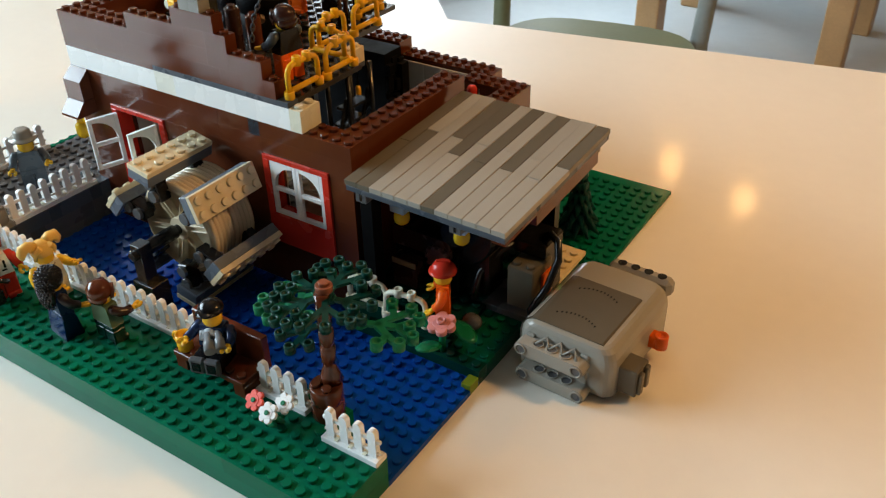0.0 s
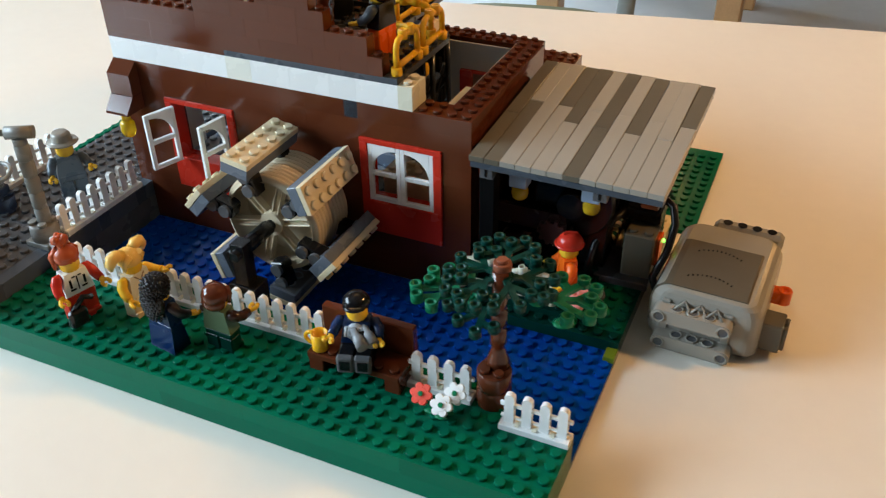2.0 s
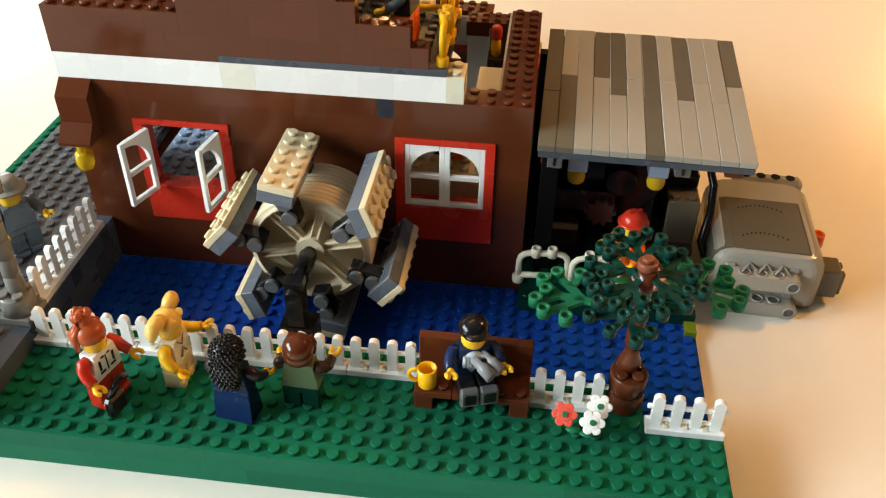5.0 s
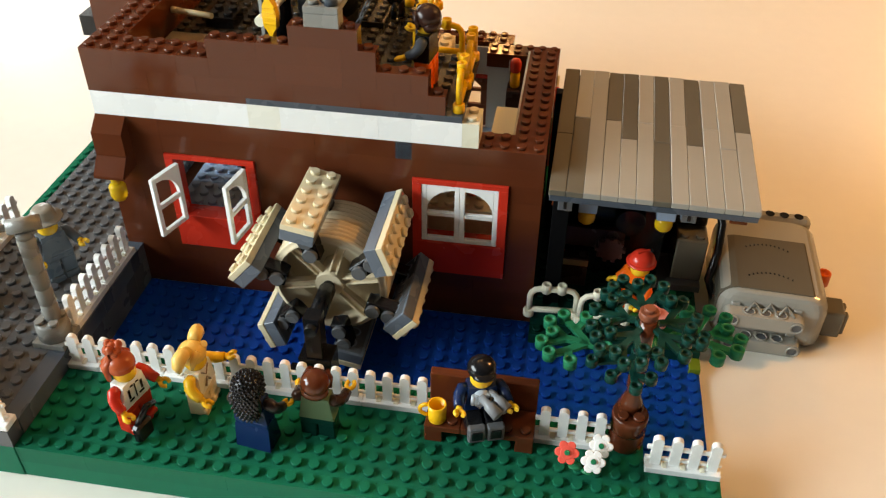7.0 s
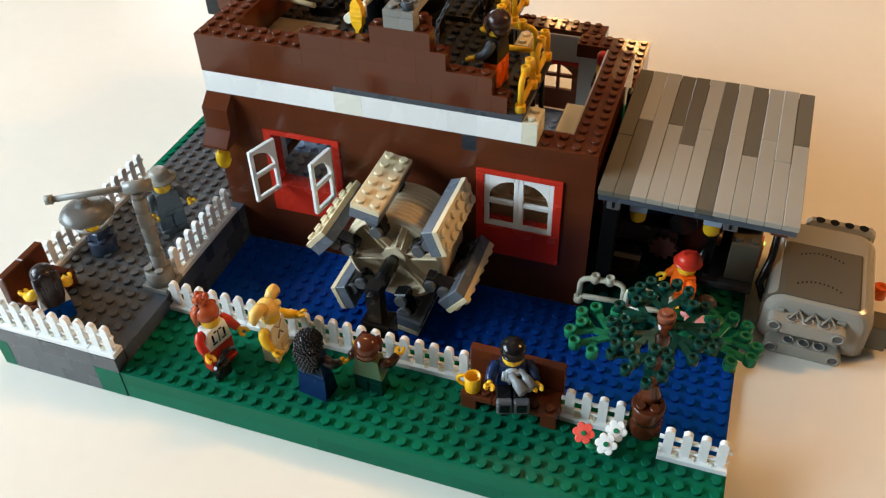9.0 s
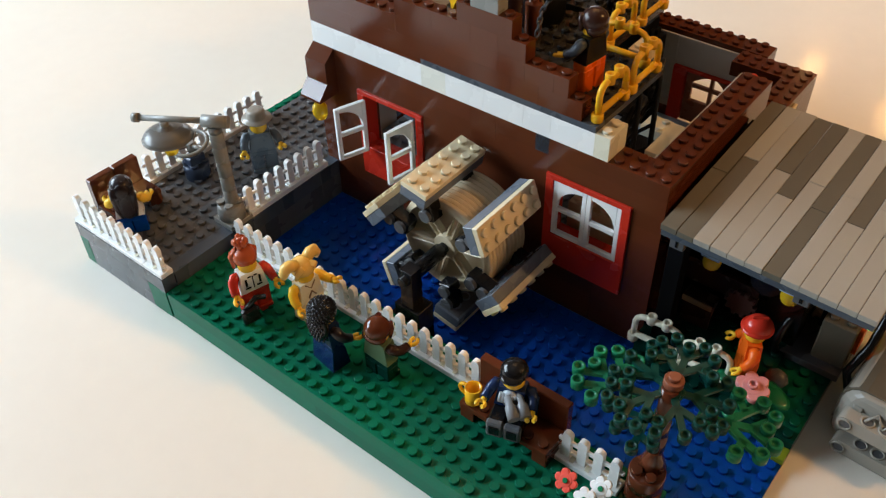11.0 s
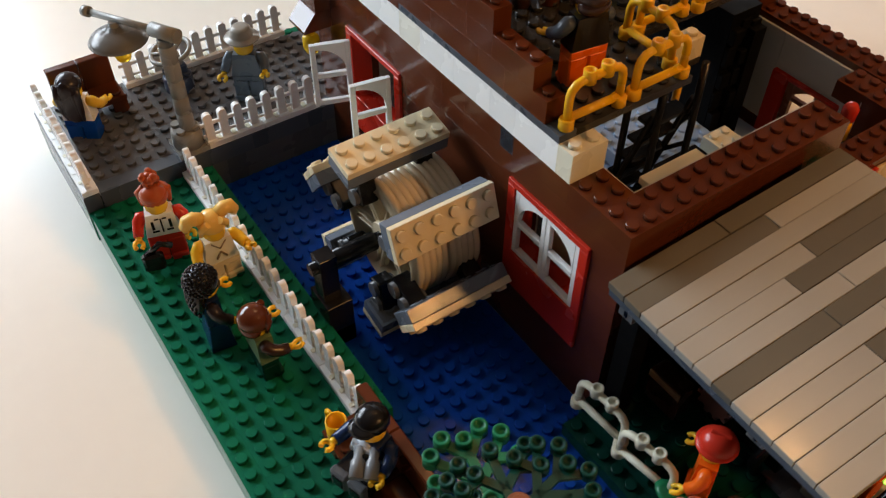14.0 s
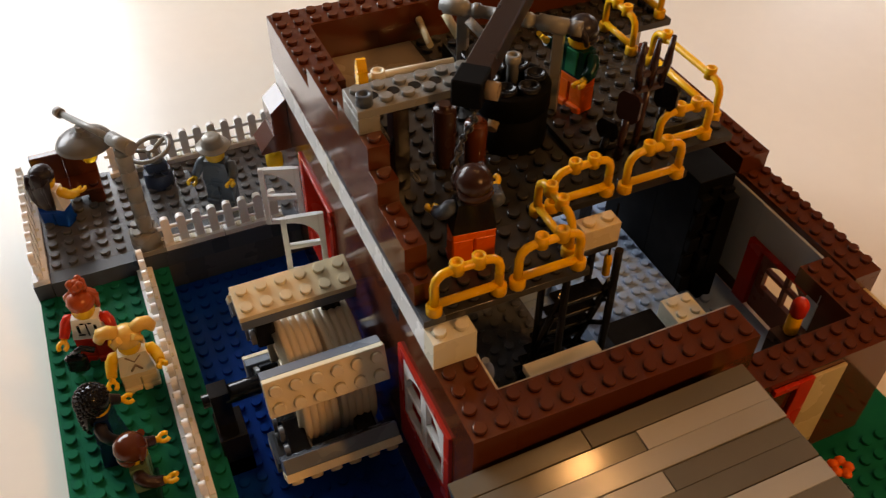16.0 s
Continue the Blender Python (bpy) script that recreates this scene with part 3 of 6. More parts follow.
# left wall with its parapet
left = lining("left_wall", [(-38.15, -38, 14, 18, 4, 108), (-38.15, -38, 18, 37, 4, 22), (-38.15, -38, 18, 37, 90, 108)], "reddish-brown brick side wall")
for z0, z1 in COURSES + [(WALL, BAND), (BAND, DECK), (DECK, DECK + 9.6), (DECK + 9.6, DECK + 19.2)]:
    for u, w in (((14, 18), (33, 37)) if 22 < z0 < 90 else run(rng, 14, 37, (4, 6, 8))):
        brick(left, -40, -38, u, w, z0, z1, WHITE if z0 == WALL else BROWN, z1 > 143)
for k in range(3):
    brick(left, -45.3, -41.3, 23, 27, 111.2 + 9.6 * k, 120.8 + 9.6 * k, BROWN, k == 2)
    brick(left, -41.3, -40, 23, 27, 111.2 + 9.6 * k, 120.8 + 9.6 * k, BROWN, k == 2)
brick(left, -46.4, -45.3, 23, 25, 107, 119, BLACK, False)

# right wall: fourteen studs long, two wide, then lower by four courses
right = lining("right_wall", [(-14.15, -14, 14, 26, 4, 108), (-14.15, -14, 26, 35, 4, 66)], "reddish-brown brick side wall")
for i, (z0, z1) in enumerate(COURSES):
    for u, w in run(rng, 14, 26, (4, 6, 8)):
        brick(right, -14, -12, u, w, z0, z1, BROWN, z1 > 108)

# low back wing and back wall
WING = 70.4
wing = lining("back_wing", [(-38, -23.4, 37, 37.19, 12.7, 67.1)], "lower reddish-brown back wing with a light grey inner wall and a doorway")
for panel in ((-23.39, -17.41, 37, 37.19, 46.6, 67.1), (-17.4, -16.05, 37, 37.19, 6.5, 67.1), (-18.02, -16.02, 36.6, 36.98, 6.5, 57), (-16.14, -16.01, 35, 36.6, 6.5, 66.8)):
    g = Geo().use(INNER)
    g.blk(*panel)
    part("inner_panel", g, wing, "light grey inner wall panel")
for z0, z1 in [(3.2 + 9.6 * i, 12.8 + 9.6 * i) for i in range(6)] + [(60.8, 67.2), (67.2, 70.4)]:
    topped = z1 > 69
    name = "plate" if topped else "brick"
    for u, w in run(rng, 26, 37, (2, 4, 4)):
        brick(wing, -14, -12, u, w, z0, z1, BROWN, topped, name)
    brick(wing, -16, -14, 35, 37, z0, z1, BROWN, topped, name)
    if z0 > 55:
        brick(wing, -18, -16, 35, 37, z0, z1, BROWN, topped, name)
    for u, w in ((-40, -36), (-36, -30), (-30, -26), (-26, -23.4), (-23.4, -17.4), (-17.4, -16)):
        if not (u == -23.4 and z0 < 41):
            brick(wing, u, w, 37.2, 39, z0 if u != -23.4 or z0 > 50 else 46.6, z1, BROWN, topped, name)
for u, w in ((-40, -36), (-36, -30), (-30, -26)):
    brick(wing, u, w, 37, 39, WING, WING + 9.6, BROWN, True)
brick(wing, -16, -14, 37, 38.4, 51.2, 60.8, TAN, False)
g = Geo().use(RED)
for x0, x1, z0, z1 in ((-23.35, -22.2, 6.5, 46.4), (-18.0, -17.45, 6.5, 46.4), (-22.2, -18.0, 44.6, 46.4)):
    g.blk(x0, x1, 36.7, 38.2, z0, z1)
door = part("back_door", g, house, "red door frame")
g = Geo().use(CAPRED)
g.blk(-22.15, -18.05, 37.0, 37.4, 6.5, 23)
for x0, x1 in ((-22.15, -21.6), (-20.05, -19.75), (-18.6, -18.05)):
    g.blk(x0, x1, 37.0, 37.4, 23, 44.4)
g.blk(-21.6, -18.6, 37.02, 37.38, 33, 35.4)
for x0, x1, s2 in ((-21.6, -20.05, 1), (-18.6, -19.75, -1)):
    for k in range(5):
        f, h = k / 5, (k + 1) / 5
        g.prism([((x0 + (x1 - x0) * f) * 8, 37 + 6.6 * math.sin(radians(80 * f))), ((x0 + (x1 - x0) * h) * 8, 37 + 6.6 * math.sin(radians(80 * h))), ((x0 + (x1 - x0) * h) * 8, 44.4), ((x0 + (x1 - x0) * f) * 8, 44.4)], 296.2, 299.0, "y")
part("door_leaf", g, door, "rust-brown door leaf with four open panes, two of them arched")

g = Geo().use(RED)
g.blk(-12, -11.75, 29.9, 30.9, 12.8, 67)
g.blk(-12, -11.75, 28.4, 29.9, 64, 67)
side = part("side_door", g, house, "red door frame of the wing")
g = Geo().use(TAN)
g.blk(-12, -11.8, 30.9, 33, 12.8, 66.6)
part("door_leaf", g, side, "tan door leaf")

# slope bricks stepping out under the left eaves, with a yellow lamp below
for z0, z1, y0, y1, lip in ((89.6, 108.8, 12, 11, 102.4), (80.0, 89.6, 11, 10.1, 81.6)):
    g = Geo().use(BROWN)
    g.prism([(95.9, z1 - 0.1), (y0 * 8 - 0.3, z1 - 0.1), (y1 * 8, lip), (y1 * 8, z0 + 0.1), (95.9, z0 + 0.1)], -319.9, -304.1, "x")
    part("slope_brick", g, house)
g = Geo().use(TYELLOW)
g.lathe([(2.6, 74), (4.3, 72), (4.5, 67), (3.5, 64), (1.0, 62.4)], 16, (-313, 88, 0))
g.cyl(-313, 88, 72, 80, 2.6)
thing("eaves_lamp", g, -39.1, 11, 62, "small clear yellow lamp under the eaves slope", "lamp")

# the two red windows
for k, (x0, x1) in enumerate(WIN):
    g = Geo().use(RED)
    g.blk(x0 + 0.03, x1 - 0.03, 11.84, 13.2, 32.1, 52.0)
    g.blk(x0 + 0.03, x1 - 0.03, 11.84, 13.2, 86.6, 89.5)
    for a, b in ((x0 + 0.03, x0 + 0.6), (x1 - 0.6, x1 - 0.03)):
        g.blk(a, b, 11.84, 13.2, 52.0, 86.6)
    frame_part = part("window_frame", g, house, "red window frame")
    for side in (0, 1):
        # one casement: 2.4 studs wide, an arched light above a square one
        W, H = 19.2, 34.4
        g = Geo().use(WHITE)
        t = 2.6
        arch = [(t + (W - 2 * t) * (1 - math.cos(radians(9 * i))), 18.4 + (H - t - 18.4) * math.sin(radians(9 * i))) for i in range(11)]
        g.box(0, t, 0, 2.4, 0, H, 0.3)
        g.box(W - t, W, 0, 2.4, 0, H, 0.3)
        g.box(t, W - t, 0, 2.4, 0, t, 0.3)
        g.box(t, W - t, 0, 2.4, 15.6, 18.2, 0.3)
        for i in range(10):
            (xa, za), (xb, zb) = arch[i], arch[i + 1]
            g.prism([(xa, za), (xb, zb), (xb, H), (xa, H)], 0, 2.4, "y")
        me = g.mesh("casement")
        ob = tagged(new("casement", me), "white casement, swung open" if k == 0 else "white casement, closed")
        ob.parent = frame_part
        o = BASE[frame_part.name]
        if k == 0:
            m = at(x0 + 0.85, 11.62, 52.2, -109) if side == 0 else at(x1 - 0.5, 11.62, 52.2, 80) @ Matrix.Scale(-1, 4, (1, 0, 0))
        else:
            m = at(x0 + 0.6, 11.9, 52.2) if side == 0 else at(x1 - 0.6, 11.9, 52.2) @ Matrix.Scale(-1, 4, (1, 0, 0))
        ob.matrix_local = Matrix.Translation(-o) @ m

# inside: floors, stair, clutter
g = Geo().use(BGREY)
g.blk(-37.9, -28.05, 14.2, 36.8, 3.3, 12.6)
g.studs(-38, -28, 14.2, 35.2, 12.6, 10)
g.blk(-28, -16.2, 23.25, 36.8, 3.3, 6.4)
g.blk(-16.2, -14.2, 23.25, 34.9, 3.3, 6.4)
g.studs(-28, -15, 23.2, 35.2, 6.4, 10)
part("ground_floor", g, house, "studded floor with daylight put into its blue-grey colour")
# front stretch of the floor, the deck's shade put in as dark grey
g = Geo().use(DGREY)
g.blk(-28, -14.1, 14.2, 23.2, 3.3, 12.6)
g.studs(-28, -14, 14.2, 23.2, 12.6, 10)
part("entrance_floor", g, house, "studded floor in dark grey for the deck's shade")
# raised stand-in for the floor, added to catch daylight through the window
g = Geo().use(BGREY)
for y0, y1 in ((14.3, 18.3), (18.35, 22.35)):
    g.blk(-37.7, -28.7, y0, y1, 12.7, 35)
    g.blk(-37.7, -28.7, y0, y1, 35.1, 38.2)
    g.studs(-37.7, -28.7, y0, y1, 38.2, 12)
thing("studded_landing", g, -33, 18, 12.7, "studded floor behind the open window, raised to catch daylight", "landing")
g = Geo().use(CREAM)
g.blk(-15.7, -13.95, 16.2, 19.9, 94.5, 97.7)
for a, b in ((16.4, 16.7), (19.4, 19.7)):
    g.blk(-15.6, -15.3, a, b, 12.7, 94.5)
thing("shelf_tile", g, -15, 18, 12.7, "cream tile shelf on two posts against the wall", "shelf")
g = Geo().use(CREAM)
g.blk(-22.4, -20.4, 29.8, 31.8, 6.4, 31)
g.studs(-22.4, -20.4, 29.8, 31.8, 31)
thing("cream_column", g, -21.4, 30.8, 12.7, "cream studded brick column inside", "column")
g = Geo().use(BLACK)
g.blk(-22.4, -20.2, 25.6, 29.2, 6.4, 28)
thing("black_cabinet", g, -21.3, 27.4, 12.7, "smooth black low cabinet on the floor inside", "cabinet")
g = Geo().use(TAN)
g.blk(-19.6, -14.2, 14.3, 16.3, 12.7, 60)
g.studs(-19.6, -14.6, 14.3, 16.3, 60)
counter = thing("tan_counter", g, -16.9, 15.3, 12.7, "tan studded counter behind the closed window", "counter")
g = Geo().use(TAN)
g.blk(-15.4, -14.2, 16.4, 18.2, 60, 78)
g.studs(-15.4, -14.4, 16.4, 18.2, 78)
part("upper_brick", g, counter)
for bx, by, mat, lab in ((-18.6, 15.9, WHITE, "white"), (-16.6, 15.9, ORANGE, "orange")):
    g = Geo().use(mat)
    g.lathe([(2.6, 61.7), (3.6, 62.4), (3.9, 68), (3.2, 71), (1.6, 72.4), (1.6, 75)], 14, (bx * 8, by * 8, 0))
    thing("jar", g, bx, by, 61.7, lab + " round toy jar on the counter", "jar", "counter jars")
stair = base("lattice_stair", -19.5, 21, 12.7, "black lattice staircase inside the house", "stair")
for y in (19.7, 22.4):
    g = Geo().use(BLACK)
    g.tube([(-21.6 * 8, y * 8, 13), (-18.4 * 8, y * 8, 100)], 1.6, 8)
    g.tube([(-18.0 * 8, y * 8, 13), (-18.2 * 8, y * 8, 118)], 1.6, 8)
    g.tube([(-20.2 * 8, y * 8, 13), (-20.2 * 8, y * 8, 118)], 1.6, 8)
    for k in range(5):
        f = k / 5
        g.tube([((-21.6 + 3.2 * f) * 8, y * 8, 13 + 87 * f), (-18.1 * 8, y * 8, 30 + 80 * f)], 1.1, 8)
    part("lattice", g, stair)
for k in range(7):
    f = k / 7
    g = Geo().use(BLACK)
    g.box((-21.6 + 3.2 * f) * 8 - 5, (-21.6 + 3.2 * f) * 8 + 3, 19.7 * 8, 22.4 * 8, 20 + 84 * f, 22 + 84 * f)
    part("step", g, stair)
shelving = base("dark_shelving", -28, 34.5, 12.7, "black crowded shelving under the upper deck", "shelving")
g = Geo().use(DULLBLACK)
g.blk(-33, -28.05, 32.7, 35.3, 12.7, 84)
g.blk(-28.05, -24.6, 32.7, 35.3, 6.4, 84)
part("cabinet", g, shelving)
g = Geo().use(DULLBLACK)
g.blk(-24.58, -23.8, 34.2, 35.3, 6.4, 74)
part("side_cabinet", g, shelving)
r2 = random.Random(5)
for k in range(15):
    y, z = 33.1 + (k % 3) * 0.9, 14 + 13.5 * (k // 3)
    g = Geo().use(DULLBLACK)
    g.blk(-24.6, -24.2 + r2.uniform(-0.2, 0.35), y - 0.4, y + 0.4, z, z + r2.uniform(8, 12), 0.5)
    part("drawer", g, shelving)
g = Geo().use(BGREY)
g.blk(-30.5, -28.05, 25.6, 32.6, 12.7, 15.9)
g.blk(-28.05, -22.4, 25.6, 32.6, 6.5, 15.9)
g.studs(-30.5, -22.5, 25.6, 32.6, 15.9)
thing("floor_plate", g, -26.5, 29.5, 12.7, "glossy blue-grey studded plate on the floor inside", "plate")
g = Geo().use(DBROWN)
g.blk(-16.0, -14.16, 31.8, 33.6, 6.4, 57)
torch = thing("torch_post", g, -15, 32.7, 12.7, "red and yellow torch standing on a dark brown post", "torch")
g = Geo().use(YELLOW)
g.lathe([(2.6, 57), (3.2, 58), (3.2, 66), (2.6, 68)], 12, (-15.4 * 8, 32.7 * 8, 0))
part("holder", g, torch, "yellow holder")
g = Geo().use(RED)
g.lathe([(2.6, 67.5), (3.6, 69), (3.7, 74.6), (2.5, 76.6), (0.8, 77)], 12, (-15.4 * 8, 32.7 * 8, 0))
part("flame", g, torch, "red top")

# upper deck of dark plates with an uneven edge
deck = base("upper_deck", -27, 22, 121.6, "worn dark grey studded plate deck of the upper floor", "deck", kind="structure")
CELLS = ((-33, -17, 13, 20), (-38, -21, 20, 28), (-38, -22.6, 28, 32), (-38, -34, 32, 36))
for x0, x1, y0, y1 in CELLS:
    plates(deck, x0, x1, y0, y1, BAND, DECK, DKDECK, 6, 8)
g = Geo().use(DKDECK)
g.blk(-30, -24, 23.2, 31, DECK, DECK + 3.2)
g.studs(-30, -24, 23.2, 30.2, DECK + 3.2)
part("raised_plate", g, deck)
g = Geo().use(BLACK)
for x, y in ((-32, 16), (-32, 30)):
    g.blk(x - 0.5, x + 0.5, y - 0.5, y + 0.5, 12.7, BAND)
part("posts", g, deck)
g = Geo().use(DTAN)
g.blk(-37.9, -33.05, 14.1, 19.95, 117, DECK + 1)
thing("attic_floor", g, -35.5, 23, 117, "smooth tan floor inside the parapet", "floor", kind="structure")

# ---- lean-to roof ----
roof = base("lean_to_roof", -5.5, 17.8, 100, "lean-to roof of long light and dark grey tiles on brown beams", "roof")
RX0, RY0, RL, RZ0, RZ1 = -11.66, 10.74, 14.0, 96.6, 104.4
ang = math.degrees(math.atan2(RZ1 - RZ0, RL * 8))
SLOPE = at(RX0, RY0, RZ0 - 3.4, -1.2, ang)
TILES = ((8, 1, 1), (6, 0, 1), (14, 0, 0), (6, 1, 0), (8, 1, 0), (6, 0, 0), (8, 1, 1), (6, 0, 0), (8, 1, 0), (6, 0, 0), (8, 0, 0), (6, 1, 0))
TILE_MESH = {}
o = BASE[roof.name]
rng = random.Random(3)
for i, (n, a, b) in enumerate(TILES):
    for y0, y1, dark in ((0, RL - n, b), (RL - n, RL, a)):
        if y1 - y0 < 0.5:
            continue
        key = (y1 - y0, dark)
        if key not in TILE_MESH:
            gg = Geo().use(TGREY if dark else LGREY)
            gg.blk(0, 1.005, 0, y1 - y0, 0, 3.2, 0.22, 0.10)
            TILE_MESH[key] = gg.mesh("tile")
        ob = new("tile", TILE_MESH[key])
        ob.parent = roof
        ob.matrix_local = Matrix.Translation(-o) @ SLOPE @ pose(i * S * 1.005, y0 * S, 0.00020 + rng.uniform(0, 0.00022), rng.uniform(-0.15, 0.15), rng.uniform(-0.9, 0.9), rng.uniform(-0.12, 0.12))
M = SLOPE.copy()
M.translation *= 1000
g = Geo().use(SGREY)
g.T = M
g.box(0.6, 96, 0.3, 111.6, -3.2, 0)
part("under_plate", g, roof, "blue-grey plate layer under the tiles")
g = Geo().use(BROWN)
g.T = M
g.box(85, 93, 6, 108, -9.6, -3.3)
g.box(84, 91, 40, 110, -19, -9.7)
g.box(2, 10, 8, 108, -12, -3.3)
part("beam", g, roof, "brown supporting beam")
for x, y in ((-10.8, 12.2), (-10.8, 24), (-3.2, 24)):
    g = Geo().use(DULLBLACK)
    zt = 92 if y < 20 else 96
    zb = LAWN if x < -4 else 9.7
    g.blk(x - 0.5, x + 0.5, y - 0.5, y + 0.5, zb, zt)
    part("post", g, roof, "black post")
for x in (-10.6, -3.4):
    g = Geo().use(DGREY)
    g.box(x * 8 - 3.4, x * 8 + 3.4, 88, 94, 84, 94.4)
    g.box(x * 8 - 5, x * 8 + 5, 89, 93, 90, 94.3)
    g.use(BLACK)
    g.box(x * 8 - 0.8, x * 8 + 0.8, 87.7, 90, 85, 90)
    part("clip", g, roof, "grey clip hinge")
for x in (-9.15, -4.4):
    X, Y = x * 8, 13.4 * 8
    lantern = base("hanging_bulb", x, 13.4, 66, "clear yellow bulb hanging under the lean-to roof", "lamp", "roof bulbs")
    g = Geo().use(TYELLOW)
    g.lathe([(0.6, 64.6), (2.8, 65.2), (4.2, 66.8), (4.5, 69), (4.1, 71.6), (3.0, 73)], 16, (X, Y, 0))
    part("globe", g, lantern)
    g = Geo().use(BGREY)
    g.box(X - 4.6, X + 4.6, Y - 4.6, Y + 3.9, 73.4, 94, 0.4)
    g.cyl(X, Y, 72.4, 73.5, 3.0, 14)
    part("bracket", g, lantern, "grey bracket")

# workshop under the roof
g = Geo().use(BLACK)
# back wall widened and raised beyond the bench to keep lamp light out
g.blk(-11.9, -4.05, 22.6, 23.4, LAWN, 97)
g.blk(-4.05, -2.2, 22.6, 23.4, 12.9, 97)
g.blk(-11.4, -6, 15.5, 22.6, LAWN, 44)
work = thing("workbench", g, -8.5, 18, LAWN, "black workbench under the lean-to, back wall enlarged to block light", "workbench")
g = Geo().use(DBROWN)
g.blk(-11.2, -6.4, 15, 15.4, 40, 52)
part("drawer_front", g, work, "dark brown front board")
g = Geo().use(BLACK)
g.cyl(-6.2 * 8, 58, 126, 146, 22, 24, "y", 1)
g.cyl(-6.2 * 8, 58, 120, 126, 8, 16, "y", 0.5)
mill = thing("millstone_drum", g, -5.6, 17, LAWN + 24, "large black drum of the mill machinery", "machine")
g = Geo().use(BLACK)
g.blk(-7.5, -3.8, 16, 18, LAWN, LAWN + 27)
part("cradle", g, mill)
g = Geo().use(GEARRED)
g.cyl(-58, 41, 117, 120, 6.5, 18, "y", 0.2)
gear = part("gear", g, mill, "red gear wheel, coloured darker for the roof's shade")
for k in range(10):
    a = 2 * math.pi * k / 10
    g = Geo().use(GEARRED)
    g.box(-58 + 7 * math.cos(a) - 1, -58 + 7 * math.cos(a) + 1, 117, 120, 41 + 7 * math.sin(a) - 1, 41 + 7 * math.sin(a) + 1, 0.2)
    part("tooth", g, gear)

# tan box in dark brown: the roof's shade is put into its colour
crate = base("tool_crate", -9.9, 14.6, LAWN, "tan crate by the bench, coloured dark brown for the roof's shade", "crate")
g = Geo().use(DBROWN)
g.blk(-10.6, -8.6, 14.0, 15.0, LAWN, LAWN + 18, 0.3)
part("side_board", g, crate)
g = Geo().use(DTAN)
g.blk(-10.6, -8.6, 13.9, 14.0, LAWN + 14, LAWN + 17.4, 0.1)
part("rim_board", g, crate, "dark tan rim board")
for tx, tz, mat, lab in ((-10.1, 74, TAN, "tan"), (-5.2, 76, DTAN, "dark tan")):
    g = Geo().use(mat)
    g.tube([(tx * 8 - 2, 15.2 * 8, tz - 5), (tx * 8 + 3, 15.2 * 8, tz + 4)], 2.2, 10)
    g.box(tx * 8 - 1, tx * 8 + 1, 15.2 * 8 - 1, 15.2 * 8 + 1, tz, 96, 0.2)
    thing("hanging_tool", g, tx, 15.2, tz, lab + " bar hanging under the lean-to roof", "tool", "roof tools")

# motor with its cable
motor = base("motor", -1.8, 17.6, 9.6, "dark grey drive motor with a black cable", "motor")
g = Geo().use(TGREY)
g.blk(-2.75, -0.7, 16.6, 19.4, 14, 41, 0.8)
g.stud(-2.25 * 8, 17.15 * 8, 41)
g.stud(-1.2 * 8, 17.15 * 8, 41)
part("housing", g, motor)
g = Geo().use(DGREY)
g.blk(-4.4, -0.7, 16.0, 20.0, 9.7, 14)
part("foot", g, motor)
g = Geo().use(ORANGE)
g.blk(-0.72, -0.5, 17.8, 19.2, 18, 34, 0.2)
g.use(LED)
g.cyl(19.1 * 8, 29, -0.52 * 8, -0.36 * 8, 1.1, 10, "x")
part("switch_plate", g, motor, "orange switch with a lit green diode")
g = Geo().use(BLACK)
g.blk(-3.2, -0.75, 18.3, 21.2, 41.1, 50, 1.2)
g.blk(-3.3, -0.9, 19.5, 21.4, 9.7, 41)
part("connector", g, motor, "black stacked connector")
for pts in ([(-12, 156, 50), (-7, 155, 54), (-1, 152, 52), (2, 147, 44), (1, 137, 32), (-3, 126, 22), (2, 124, 10), (10, 128, 4)], [(-24, 150, 47), (-30, 140, 44), (-36, 128, 34), (-38, 124, 20), (-36, 126, 12)]):
    g = Geo().use(BLACK)
    g.tube(pts, 2.2, 10)
    part("cable", g, motor, "thick black cable")
g = Geo().use(DGREY)
g.ball(-3.6 * 8, 13.4 * 8, 16, 6, 5, 5, 10, 6)
thing("grey_rock", g, -3.4, 13.3, 9.6, "small grey stone beside the worker", "rock")

# ---- water wheel ----
WX, WZ, PHASE = -24.2, 49.5, 43.0
wheel = base("water_wheel", WX, 8, WZ, "beige toy water wheel with six paddles on a black axle", "water wheel")
C = Matrix.Translation((WX * 8, 0, WZ))
